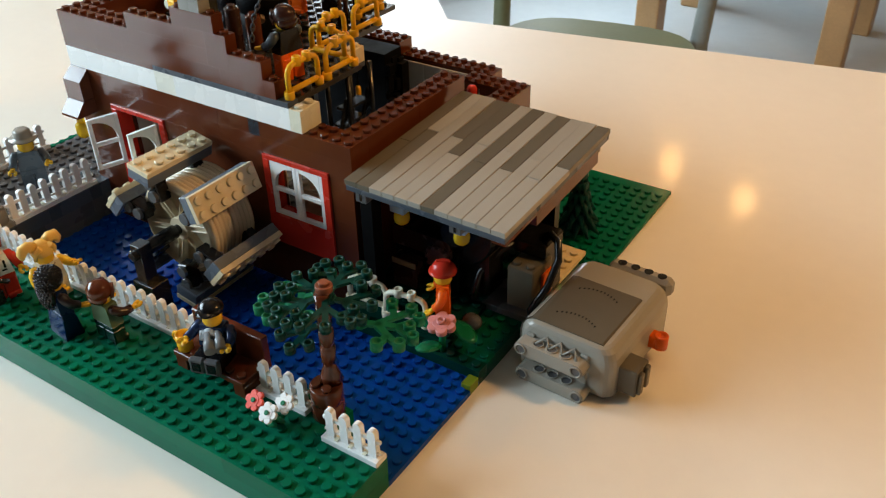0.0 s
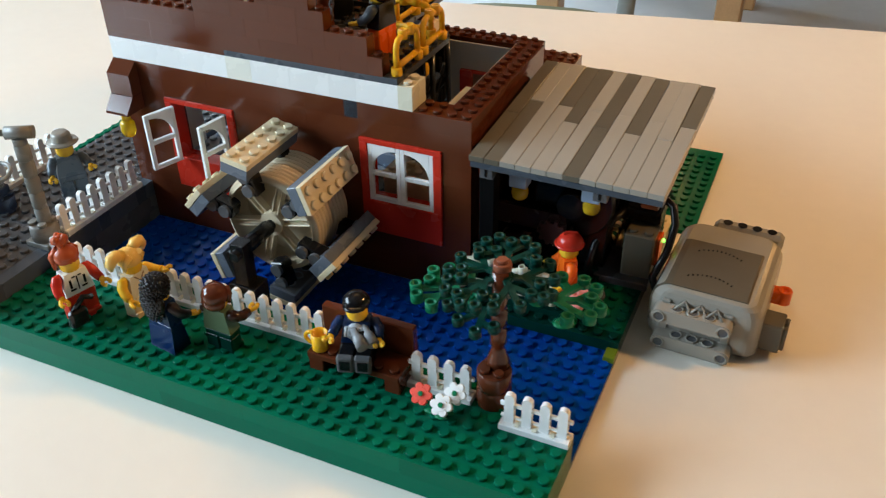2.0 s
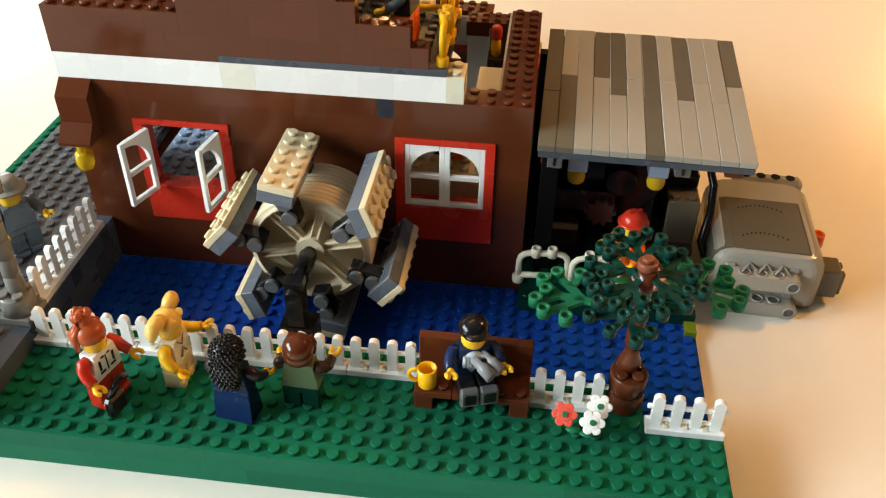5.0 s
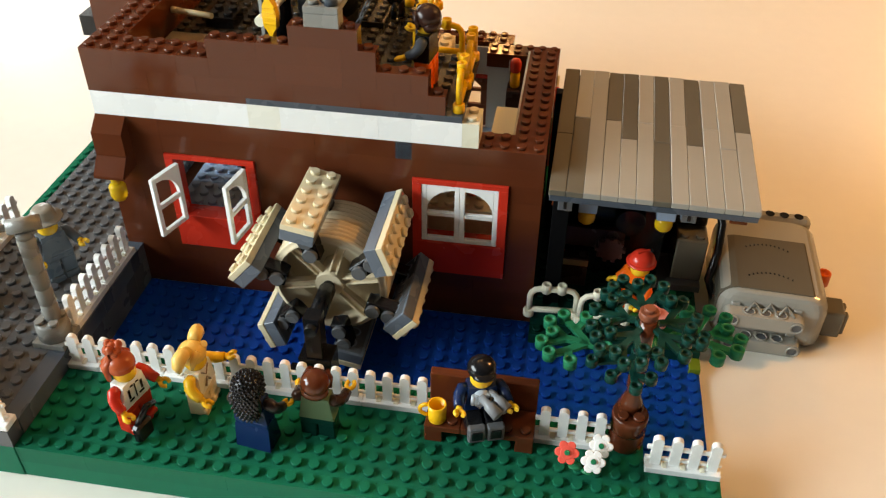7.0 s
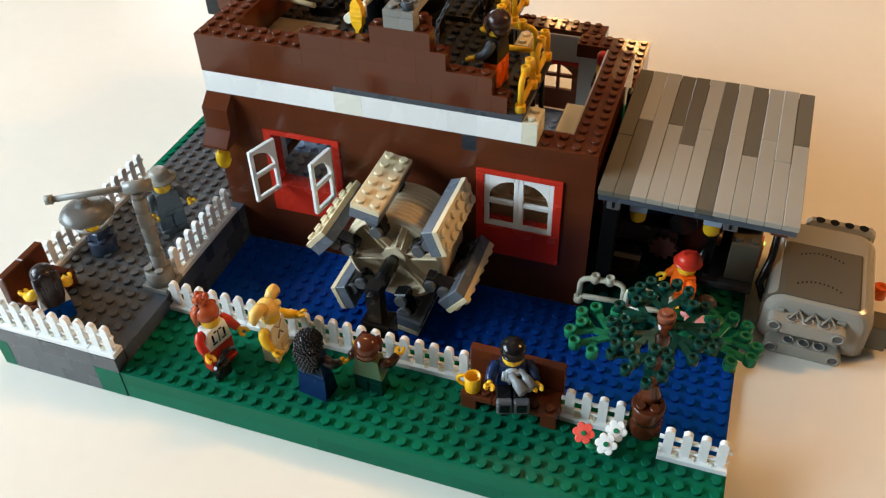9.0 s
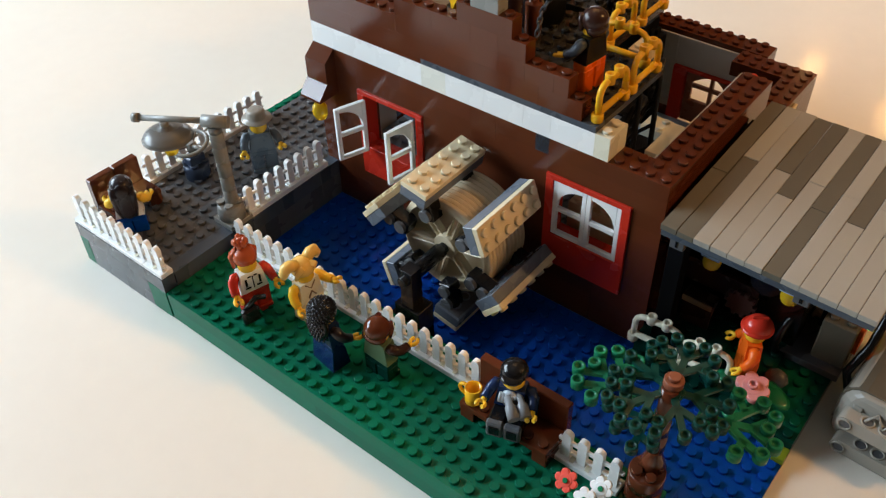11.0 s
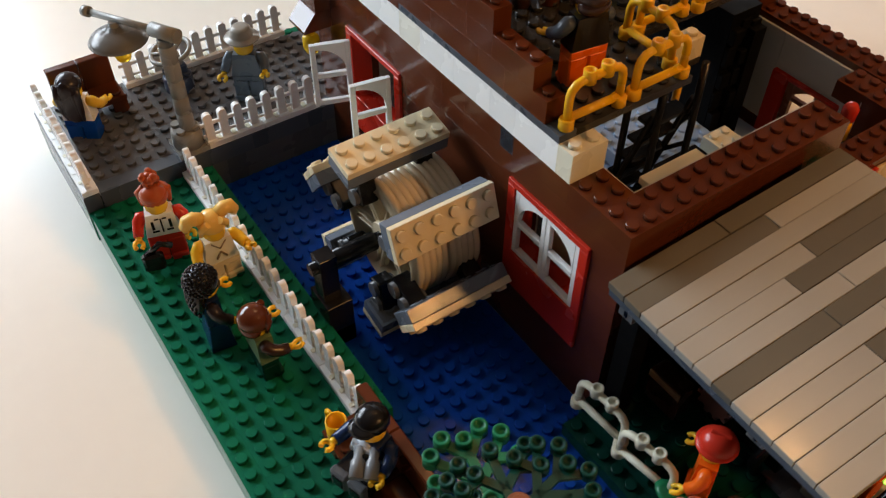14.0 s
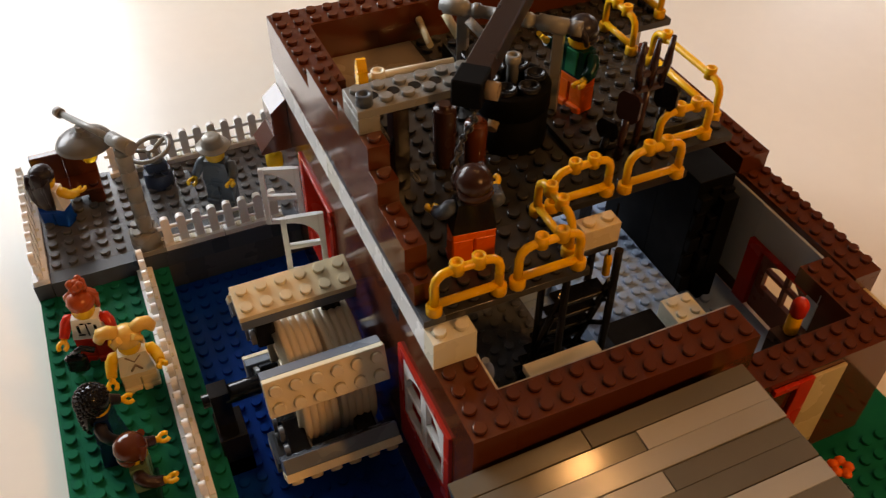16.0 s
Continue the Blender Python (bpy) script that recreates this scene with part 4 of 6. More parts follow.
for y0, y1 in ((56, 71), (72, 87)):
    g = Geo().use(BEIGE)
    g.T = C
    prof = [(26, -y1)]
    k = 5
    for i in range(k):
        a, b = -y1 + (y1 - y0) * i / k, -y1 + (y1 - y0) * (i + 1) / k
        prof += [(28.6, a + 0.25), (29.2, (a + b) / 2), (28.6, b - 0.25), (28.0, b)]
    prof += [(26, -y0), (25.6, -y0 + 2), (25.6, -y1 + 0.5)]
    g.lathe(prof, 48, (0, 0, 0), "y")
    for s in range(6):
        a = radians(60 * s + PHASE + 30)
        g.T = C @ Matrix.Rotation(-a, 4, "Y")
        g.prism([(6, -1.9), (26.4, -2.7), (26.4, 2.7), (6, 1.9)], y0 + 2.5, y0 + 5, "y")
        g.box(6, 26, y0 + 0.6, y0 + 2.6, -2.2, -1.2)
        g.box(6, 26, y0 + 0.6, y0 + 2.6, 1.2, 2.2)
    g.T = C
    g.cyl(0, 0, y0 - 1, y1 + 1, 7, 20, "y")
    part("rim", g, wheel, "ribbed beige wheel rim with spokes")
g = Geo().use(BLACK)
g.T = C
g.cyl(0, 0, 21, 96, 3.0, 14, "y")
g.cyl(0, 0, 30, 52, 4.2, 14, "y")
part("axle", g, wheel, "black axle")
for s in range(6):
    th = 60 * s + PHASE
    # paddles stand askew to their spoke, studs outwards
    g = Geo()
    a = radians(th)
    R = C @ Matrix.Translation((40 * math.cos(a), 0, 40 * math.sin(a))) @ Matrix.Rotation(-radians(th - 24), 4, "Y")
    g.T = R
    g.use(PADDLE)
    g.box(0, 3.2, 43, 91, -8, 8, 0.25)
    for i in range(6):
        for j in range(2):
            g.T = R @ Matrix.Translation((0, 47 + 8 * i, -4 + 8 * j)) @ Matrix.Rotation(radians(90), 4, "Y")
            g.stud(0, 0, 3.2)
    g.T = R
    pad = part("paddle", g, wheel, "cream studded paddle plate")
    g = Geo().use(PGREY)
    g.T = R
    g.box(-6, -0.1, 43.2, 90.8, -7.9, 7.9, 0.25)
    g.use(DGREY)
    g.box(-6.15, -5.5, 44.8, 89.2, -6.4, 6.4, 0.05)
    g.use(PGREY)
    for i in range(5):
        g.T = R @ Matrix.Translation((-6.1, 51 + 8 * i, 0)) @ Matrix.Rotation(radians(-90), 4, "Y")
        g.ring(0, 0, -0.2, 0.5, 3.2, 2.3)
    part("paddle_brick", g, pad, "grey brick behind the paddle")
    g = Geo().use(BLACK)
    g.T = C @ Matrix.Rotation(-a, 4, "Y")
    g.box(20, 38, 48, 56, -4, 4, 0.6)
    g.box(20, 38, 76, 84, -4, 4, 0.6)
    g.use(DGREY)
    g.cyl(24, 0, 46, 57, 3.6, 12, "y")
    g.cyl(32, 0, 46, 57, 3.6, 12, "y")
    part("paddle_arm", g, wheel, "dark drilled arm")
g = Geo().use(BLACK)
g.blk(WX - 1, WX + 1, 2.9, 4.4, WATER, 30)
g.blk(WX - 0.5, WX + 0.5, 3.0, 4.0, 30, 55)
g.blk(WX - 2, WX + 1, 3.0, 4.4, WATER, 14)
thing("axle_support", g, WX, 3.6, WATER, "black brick support of the wheel axle standing in the water", "support")


# ---- picket fences ----


def picket_fence(n, name="picket_fence"):
    """A white picket fence n studs long, from the origin along x, one stud deep."""
    ob = tagged(new(name), "white toy picket fence on a narrow base", "fence", "picket fences")
    g = Geo().use(WHITE)
    g.box(0.1, n * 8 - 0.1, 0.1, 7.9, 0, 3.2)
    part("base_strip", g, ob)
    g = Geo().use(WHITE)
    g.box(-0.3, n * 8 + 0.3, 3.2, 4.8, 11.8, 13.9, 0.3)
    part("cross_rail", g, ob)
    g = Geo().use(WHITE)
    g.box(0.0, n * 8, 3.3, 4.7, 5.0, 6.6, 0.3)
    part("lower_rail", g, ob)
    g = Geo().use(CREAM)
    for k in range(n - 1):
        g.box(8 * k + 6.9, 8 * k + 9.1, 1.2, 6.8, 3.1, 3.7, 0.25)
    part("base_rib", g, ob)
    pm = Geo().use(WHITE)
    w = 2.2
    pm.prism([(-w, 3.1), (w, 3.1), (w, 17.2)] + [(w * math.cos(radians(22.5 * k)), 17.2 + w * 0.9 * math.sin(radians(22.5 * k))) for k in range(1, 8)] + [(-w, 17.2)], 2.6, 5.4, "y")
    me = pm.mesh("picket")
    for k in range(n):
        p = new("picket", me)
        p.parent, p.location = ob, ((4 + 8 * k) / 1000, 0, 0)
    return ob


f4 = picket_fence(4)
f2 = picket_fence(2)
f4.matrix_world = at(-5, -1, LAWN)
f2.matrix_world = at(-39, 1, LAWN)
copy_thing(f4, at(-11, 0, LAWN))
for k in range(5):
    copy_thing(f4, at(-21 - 4 * k, 1, LAWN))
for k in range(2):
    copy_thing(f4, at(-39, 3 + 4 * k, STONE, 90))
    copy_thing(f4, at(-49 + 4 * k, -5, STONE))
copy_thing(f2, at(-41, -5, STONE))
for k in range(3):
    copy_thing(f4, at(-48, 1 + 4 * k, STONE, 90))


# ---- bar railings ----


def railing(mat, label, group, n=4):
    """A bar railing n studs long with rounded corners, two hollow studs on top and round feet."""
    ob = tagged(new("railing"), label, "railing", group)
    g = Geo().use(mat)
    arc = [(4, 4, 3)] + [(4, 4, 13)] + [(4 + 5 * (1 - math.cos(radians(a))), 4, 13 + 5 * math.sin(radians(a))) for a in (30, 60, 90)]
    g.tube(arc + [(8 * n - p[0], 4, p[2]) for p in arc[::-1]], 1.6, 10)
    part("arch", g, ob)
    g = Geo().use(mat)
    g.tube([(4, 4, 4.2), (8 * n - 4, 4, 4.2)], 1.6, 10)
    part("lower_bar", g, ob)
    for x in (4, 8 * n - 4):
        g = Geo().use(mat)
        g.cyl(x, 4, 0, 4.4, 2.9, 12, c=0.4)
        part("foot", g, ob)
    for x in (12, 8 * n - 12):
        g = Geo().use(mat)
        g.ring(x, 4, 16.4, 21.4, 2.5, 1.5)
        part("top_stud", g, ob)
    return ob


yr = railing(YELLOW, "yellow bar railing at the edge of the upper deck", "deck railings")
yr.matrix_world = at(-16.8, 12.1, DECK, 90)
for x, y, a in ((-16.8, 16, 90), (-21.6, 19.0, 0), (-20.6, 19.8, 90), (-20.4, 23.7, 90), (-22.5, 26.9, 90), (-35, 30.9, 0), (-38, 34.9, 0)):
    copy_thing(yr, at(x, y, DECK, a))
railing(YELLOW, "long yellow bar railing at the back of the upper deck", "deck railings", 7).matrix_world = at(-30.6, 31.3, DECK)
wr = railing(CREAM, "cream bar railing at the water's edge of the workshop", "bank railings")
wr.matrix_world = at(-12.6, 10.4, LAWN - 3, 4)
copy_thing(wr, at(-9.3, 10.2, LAWN - 3, 8))

# ---- benches ----


def bench(w, label, mat=BROWN):
    """A brown bench w studs wide, its seat two bricks deep, looking towards -y."""
    ob = tagged(new("bench"), label, "bench", "benches")
    for a, b in ((0, 2), (2, w - 2), (w - 2, w)):
        if b - a < 0.5:
            continue
        g = Geo().use(mat)
        g.blk(a, b, 0, 2, 7.6, 11, 0.4, 0.06)
        for i in range(round(b - a)):
            g.stud((a + i + 0.5) * 8, 4, 11)
        part("seat", g, ob)
    for a, b in ((0, w / 2), (w / 2, w)):
        g = Geo().use(mat)
        g.blk(a, b, 2, 2.6, 7, 27, 0.5, 0.06)
        part("backrest", g, ob)
    for a in (0, w - 1):
        g = Geo().use(mat)
        g.blk(a, a + 1, 0.1, 2, 0, 7.5, 0.4)
        part("leg", g, ob)
    return ob


bench(6, "reddish-brown bench on the lawn facing away from the water").matrix_world = at(-17, -0.9, LAWN)
bench(4, "dark brown bench on the stone terrace").matrix_world = at(-45.6, -3.6, STONE, 90)

# ---- toy figures, each one plain mesh ----


def figure(label, x, y, z, turn, legs, torso, sleeve, hair, style, arms=(0, 0), sit=False, hips=None, extra=None, top=None, cut=0, skirt=False):
    """A small jointed toy figure that looks towards -y before it is turned; arms: degrees each arm is raised."""
    g = Geo()
    h = -cut if not sit else -8
    g.use(legs)
    if sit:
        for s in (-1, 1):
            g.box(min(0.2 * s, 7.9 * s), max(0.2 * s, 7.9 * s), -13.5, 3.8, 0, 7.6, 0.8)
            g.use(DGREY)
            g.box(min(0.2 * s, 7.9 * s), max(0.2 * s, 7.9 * s), -15.6, -12, -0.2, 8.8, 0.8)
            g.use(BLACK)
            g.box(min(1.6 * s, 6.5 * s), max(1.6 * s, 6.5 * s), -16.0, -14, 1.6, 7.0, 0.4)
            g.use(legs)
    elif skirt:
        g.add([(-8.2, -5.6, 0), (8.2, -5.6, 0), (8.2, 5.2, 0), (-8.2, 5.2, 0), (-7.9, -3.8, 13), (7.9, -3.8, 13), (7.9, 3.8, 13), (-7.9, 3.8, 13)], [(0, 1, 5, 4), (1, 2, 6, 5), (2, 3, 7, 6), (3, 0, 4, 7), (4, 5, 6, 7), (3, 2, 1, 0)])
    else:
        for s in (-1, 1):
            g.box(min(0.2 * s, 7.9 * s), max(0.2 * s, 7.9 * s), -3.6, 3.8, 0, 13 - cut, 0.6)
            g.box(min(0.2 * s, 7.9 * s), max(0.2 * s, 7.9 * s), -5, 0, 0, 3.6, 0.6)
    g.use(hips or legs)
    g.box(-7.9, 7.9, -3.7, 3.7, 12.4 + h, 16 + h, 0.5)
    g.use(torso)
    g.T = Matrix.Translation((0, 0, h))
    g.add([(-7.9, -3.8, 16), (7.9, -3.8, 16), (7.9, 3.8, 16), (-7.9, 3.8, 16), (-5.9, -3.4, 28.6), (5.9, -3.4, 28.6), (5.9, 3.4, 28.6), (-5.9, 3.4, 28.6)], [(0, 1, 5, 4), (1, 2, 6, 5), (2, 3, 7, 6), (3, 0, 4, 7), (4, 5, 6, 7), (3, 2, 1, 0)])
    if top:
        g.use(top)
        g.box(-3.2, 3.2, -4.1, -3.0, 17, 28.0, 0.2)
    for s, up in ((-1, arms[0]), (1, arms[1])):
        g.T = Matrix.Translation((s * 6.9, 0, 25.6 + h)) @ Matrix.Rotation(radians(-up), 4, "X") @ Matrix.Rotation(radians(-s * 12), 4, "Y")
        g.use(sleeve)
        g.tube([(-0.6 * s, 0, 0.6), (1.2 * s, 0, 0.2), (2.2 * s, -0.2, -2.5), (2.4 * s, -1.5, -5.5), (2.4 * s, -4.2, -8)], [2.4, 2.8, 2.7, 2.5, 2.2], 10)
        g.use(SKIN)
        g.tube([(2.4 * s, -4.2, -8), (2.4 * s, -5.6, -9.2)], 1.5, 8)
        g.tube([(2.4 * s + 2.1 * math.sin(radians(q)) * 0.9, -7.2 - 1.9 * math.cos(radians(q)), -10.2 - 1.0 * math.cos(radians(q))) for q in range(40, 330, 36)], 1.05, 7)
    g.T = Matrix.Translation((0, 0, h))
    g.use(SKIN)
    g.lathe([(3.2, 28.4), (4.2, 29), (5.0, 30.6), (5.0, 36.6), (4.3, 38.2), (2.5, 38.6), (2.5, 40)], 16)
    g.use(hair)
    if style == "long":
        g.ball(0, 0.8, 36.5, 6.4, 6.6, 5.6, 16, 10)
        g.ball(0, 5.6, 28.5, 6.0, 2.9, 12.0, 16, 10)
        for q in range(7):
            xx = -4.8 + 1.6 * q
            g.tube([(xx, 4.5, 38), (xx * 1.05, 6.6, 32), (xx * 0.95, 6.4, 24), (xx * 0.8, 5.2, 17.5)], [1.9, 1.9, 1.6, 0.8], 8)
    elif style == "bob":
        g.ball(0, 0.7, 35.9, 6.5, 6.6, 6.1, 18, 11)
        g.ball(0, 2.6, 32.6, 6.4, 4.6, 4.2, 16, 8)
        for s in (-1, 1):
            g.tube([(3.2 * s, -4.4, 38.6), (5.4 * s, -3.2, 35.6), (5.6 * s, -2.0, 31.4)], [1.6, 1.5, 0.9], 8)
    elif style == "curly":
        g.ball(0, 1.0, 35.6, 6.9, 7.0, 7.0, 18, 11)
        g.ball(0, 4.2, 28.0, 6.9, 4.0, 9.6, 16, 10)
        for q in range(70):
            xx, zz = -6 + 12 * (q % 7 + 0.5 * (q // 7 % 2)) / 6.5, 20 + 1.7 * (q // 7)
            dd = 1 - (xx / 7.2) ** 2 - ((zz - 28) / 10.5) ** 2
            if dd > 0:
                g.ball(xx, 4.2 + 4.0 * math.sqrt(dd), zz, 0.75, 0.75, 0.75, 6, 4)
        for q in range(150):
            aa, bb = q * 2.399, 1 - 1.5 * q / 150
            rr = math.sqrt(max(0, 1 - bb * bb))
            px, py, pz = 6.9 * rr * math.cos(aa), 1.1 + 7.0 * rr * math.sin(aa), 35.6 + 7.0 * bb
            if not (py < -2 and pz < 37):
                g.ball(px, py, pz, 0.75, 0.75, 0.75, 6, 4)
    elif style == "bun":
        g.ball(0, 0.9, 36.4, 6.3, 6.4, 5.6, 14, 8)
        for q in range(7):
            aa = radians(20 + q * 23)
            g.tube([(3 * math.cos(aa), 1 + 3 * math.sin(aa), 41), (6.5 * math.cos(aa), 1 + 6.2 * math.sin(aa), 37), (6.3 * math.cos(aa), 1 + 6.0 * math.sin(aa), 30)], [1.4, 1.9, 1.0], 8)
        for q in range(9):
            aa = q * 2 * math.pi / 9
            g.ball(2.6 * math.cos(aa), 3 + 2.6 * math.sin(aa), 43.5 + (q % 3), 1.9, 1.9, 2.2, 8, 5)
        g.ball(0, 3, 45, 2.4, 2.4, 2.4, 8, 5)
    elif style == "tails":
        g.ball(0, 0.8, 36.2, 6.4, 6.4, 5.8, 14, 8)
        for s in (-1, 1):
            g.tube([(3.5 * s, 1, 39.4), (7.0 * s, 1.4, 41), (9.6 * s, 1.8, 40.4), (11.0 * s, 2, 37.6), (11.0 * s, 2, 34.6)], [3.0, 3.2, 3.2, 2.6, 1.0], 10)
            g.tube([(2.6 * s, -4.2, 40), (5.6 * s, -2.6, 36.6), (6.0 * s, -1.0, 32)], [1.7, 1.6, 0.9], 8)
    elif style == "hat":
        g.lathe([(8.2, 36.4), (9.2, 37.2), (8.8, 37.9), (6.2, 38.0), (5.9, 39), (5.4, 42.2), (4.2, 43.6), (0.01, 42.8)], 18)
    elif style == "cap":
        g.ball(0, 0.4, 37, 6.4, 6.6, 5.2, 14, 6, -10, 90)
        g.ball(0, -4.5, 37.6, 5.4, 4.6, 1.0, 12, 4)
    elif style == "helmet":
        g.ball(0, 0.4, 36.4, 6.5, 6.9, 6.0, 18, 9, -8, 90)
        g.lathe([(6.3, 35.4), (7.7, 35.6), (7.7, 36.2), (6.3, 36.9)], 18, (0, 0, 0))
        g.box(-0.8, 0.8, -3.6, 4.0, 41.6, 42.8, 0.4)
    else:
        g.ball(0, 0.8, 36.2, 6.4, 6.5, 5.9, 16, 9)
        for q in range(6):
            aa = radians(-5 + q * 38)
            g.tube([(4.4 * math.cos(aa), 1 + 4.4 * math.sin(aa), 39), (6.0 * math.cos(aa), 1 + 5.9 * math.sin(aa), 36.4), (5.6 * math.cos(aa), 0.8 + 5.4 * math.sin(aa), 32.0)], [1.4, 1.7, 0.9], 8)
        g.ball(-1.5, -4.6, 38.4, 4.2, 1.9, 2.2, 10, 5)
    if extra:
        extra(g)
    me = g.mesh("toy_figure")
    ob = tagged(new("toy_figure", me), label, "toy figure", "toy figures")
    ob.matrix_world = at(x, y, z, turn)
    return ob


def camera_prop(g):
    g.use(BLACK)
    g.box(-12, -2.5, -12.5, -8.2, 2.5, 12.5, 1.2)
    g.tube([(-9, -10, 12), (-3, -11, 18), (2, -10, 15)], 1.5, 9)
    for x0, x1, z0, z1 in ((-4.4, -3.2, 20, 25), (3.2, 4.4, 20, 25), (-4.6, -1.6, 18.4, 19.4), (1.6, 4.6, 18.4, 19.4), (-0.3, 0.3, 18, 26), (-2.6, -0.8, 25.6, 26.4), (0.8, 2.6, 25.6, 26.4)):
        g.box(x0, x1, -4.0, -3.6, z0, z1, 0.1)


def shirt_marks(g):
    g.use(DTAN)
    g.tube([(0, -4.0, 22), (-2.4, -4.1, 18.5)], 0.5, 6)
    g.tube([(0, -4.0, 22), (2.4, -4.1, 18.5)], 0.5, 6)
    g.tube([(-3.2, -3.7, 27.6), (0, -4.0, 24), (3.2, -3.7, 27.6)], 0.35, 6)


def beard_glass(g):
    g.use(BEARD)
    g.ball(-0.4, -3.9, 24.4, 3.9, 2.0, 3.4, 12, 7)
    for q in range(7):
        xx = -4.2 + 1.35 * q
        g.tube([(xx, -5.0, 26.5), (xx * 0.95 - 0.6, -5.9, 22), (xx * 0.55 - 1.4, -5.2, 18 + abs(q - 3))], [0.9, 1.05, 0.35], 7)
    g.use(SILVER)
    for s in (-1, 1):
        bx, by = 2.6 * s * 0.85, 2.6 * s * 0.5
        g.tube([(bx + 1.0, by - 4.2, 25.6), (bx + 3.2, by - 7.6, 24.6), (bx + 3.8, by - 8.4, 24.3), (bx + 7.0, by - 13.2, 22.6)], [1.8, 1.9, 2.6, 2.8], 14)
    g.use(BLACK)
    g.tube([(0.6, -8.4, 24.8), (5.0, -6.0, 24.8)], 1.2, 8)


figure("toy figure with ginger bun, white top and red legs", -33.1, -2.1, LAWN, 74, RED, WHITE, RED, GINGER, "bun", (10, 15), extra=camera_prop)
figure("toy figure with blond pigtails and cream top reaching for the fence", -29.95, -0.2, LAWN, 88, TAN, CREAM, SKIN, BLOND, "tails", (10, 56), extra=shirt_marks, cut=4)
figure("toy figure with long curly black hair and dark blue coat", -26.0, -2.3, LAWN, 172, DBLUE, DBLUE, DARKHAIR, BLACK, "curly", (15, 15), skirt=True)
figure("toy figure with brown hair and green waistcoat waving at the wheel", -22.8, -1.1, LAWN, 178, DGREEN, OLIVE, DBROWN, BROWN, "bob", (45, 30), cut=4)
figure("bearded toy figure in dark blue sitting on the bench", -14.1, 0.35, LAWN + 11, 18, BLACK, DBLUE, DBLUE, BLACK, "cap", (45, 40), sit=True, extra=beard_glass)
figure("toy figure with grey hat and grey-blue coat on the terrace", -42.6, 7.8, STONE, 55, COAT, COAT, COAT, LGREY, "hat", (15, 35))
figure("toy figure with long black hair, white top and blue legs", -44.8, -2.8, STONE, 235, BLUE, WHITE, SKIN, DARKHAIR, "long", (25, 30), cut=4)
figure("toy worker with black waistcoat and orange legs on the deck", -19.7, 15.4, DECK, 262, ORANGE, BLACK, SGREY, DBROWN, "bob", (46, 16))
figure("toy worker with green jacket and orange legs on the deck", -27.9, 25.3, DECK + 3.2, 14, ORANGE, DGREEN, DGREEN, DARKHAIR, "bob", (80, 22), top=BGREEN)
figure("toy worker in orange with a red helmet under the lean-to", -5.4, 12.6, 12.8, -60, ORANGE, ORANGE, ORANGE, RED, "helmet", (4, 2))

# ---- mug on the bench ----
g = Geo().use(YELLOW)
g.lathe([(3.6, 30.4), (4.0, 31), (4.1, 40), (3.5, 40), (3.3, 32), (0.01, 32)], 16, (-16.35 * 8, -0.35 * 8, 0))
mug = thing("mug", g, -16.35, -0.35, 30.4, "yellow toy mug standing on the bench", "mug")
g = Geo().use(YELLOW)
g.tube([(-16.35 * 8 - 3.8 - 4.0 * math.sin(radians(a)), -0.35 * 8, 35.6 + 3.4 * math.cos(radians(a))) for a in range(0, 181, 30)], 0.95, 8)
part("handle", g, mug)

# ---- flowers on the lawn ----
plant = base("flower_bush", -8.1, -1.2, LAWN, "small plant with coral and white toy flowers on the lawn", "flowers")
for k, (dx, dy, dz, mat) in enumerate(((-9, -3, 12, CORAL), (5, 2, 13, WHITE), (2, -6, 12, WHITE))):
    fx, fy, fz = -8.1 * 8 + dx, -1.2 * 8 + dy, LAWN + dz
    g = Geo().use(BGREEN)
    g.tube([(-8.1 * 8, -1.2 * 8, LAWN), (-8.1 * 8 + dx * 0.5, -1.2 * 8 + dy * 0.5, LAWN + 4), (fx, fy, fz)], 1.1, 8)
    g.ball(-8.1 * 8 + dx * 0.5, -1.2 * 8 + dy * 0.5 - 2, LAWN + 4, 3.5, 2, 1, 8, 4)
    stem = part("stem", g, plant, "green stem")
    g = Geo().use(mat)
    g.T = Matrix.Translation((fx, fy, fz)) @ Matrix.Rotation(radians(42), 4, "X")
    for q in range(6):
        a = 2 * math.pi * q / 6
        g.cyl(3.3 * math.cos(a), 3.3 * math.sin(a), 0, 2.0, 1.95, 10, c=0.4)
    g.cyl(0, 0, 0, 2.2, 3.0, 12, c=0.3)
    g.use(BGREEN)
    g.cyl(0, 0, 2.2, 3.0, 1.2, 10, c=0.2)
    part("blossom", g, stem)

# big pink blossom by the workshop
big = base("pink_flower", -4.2, 10.6, 9.6, "large pink toy flower with round green leaves by the bank", "flower")
g = Geo().use(BGREEN)
for dx, dy, dz, a in ((-10, 4, 12, 20), (9, 8, 11, -20), (-2, -10, 9, 80)):
    g.T = Matrix.Translation((-4.2 * 8 + dx, 10.6 * 8 + dy, 9.6 + dz)) @ Matrix.Rotation(radians(a), 4, "Z") @ Matrix.Rotation(radians(14), 4, "Y")
    g.ball(0, 0, 0, 9, 5.5, 0.9, 14, 4)
g.T = None
g.tube([(-4.2 * 8, 10.6 * 8, 9.6), (-4.2 * 8, 10.6 * 8, 27)], 2.0, 9)
part("leaves", g, big, "round bright green leaves")
g = Geo().use(PINK)
g.T = Matrix.Translation((-4.2 * 8, 10.6 * 8, 26)) @ Matrix.Rotation(radians(10), 4, "X")
for q in range(6):
    a = 2 * math.pi * q / 6
    g.cyl(5 * math.cos(a), 5 * math.sin(a), 0, 3.4, 3.2, 12, c=0.5)
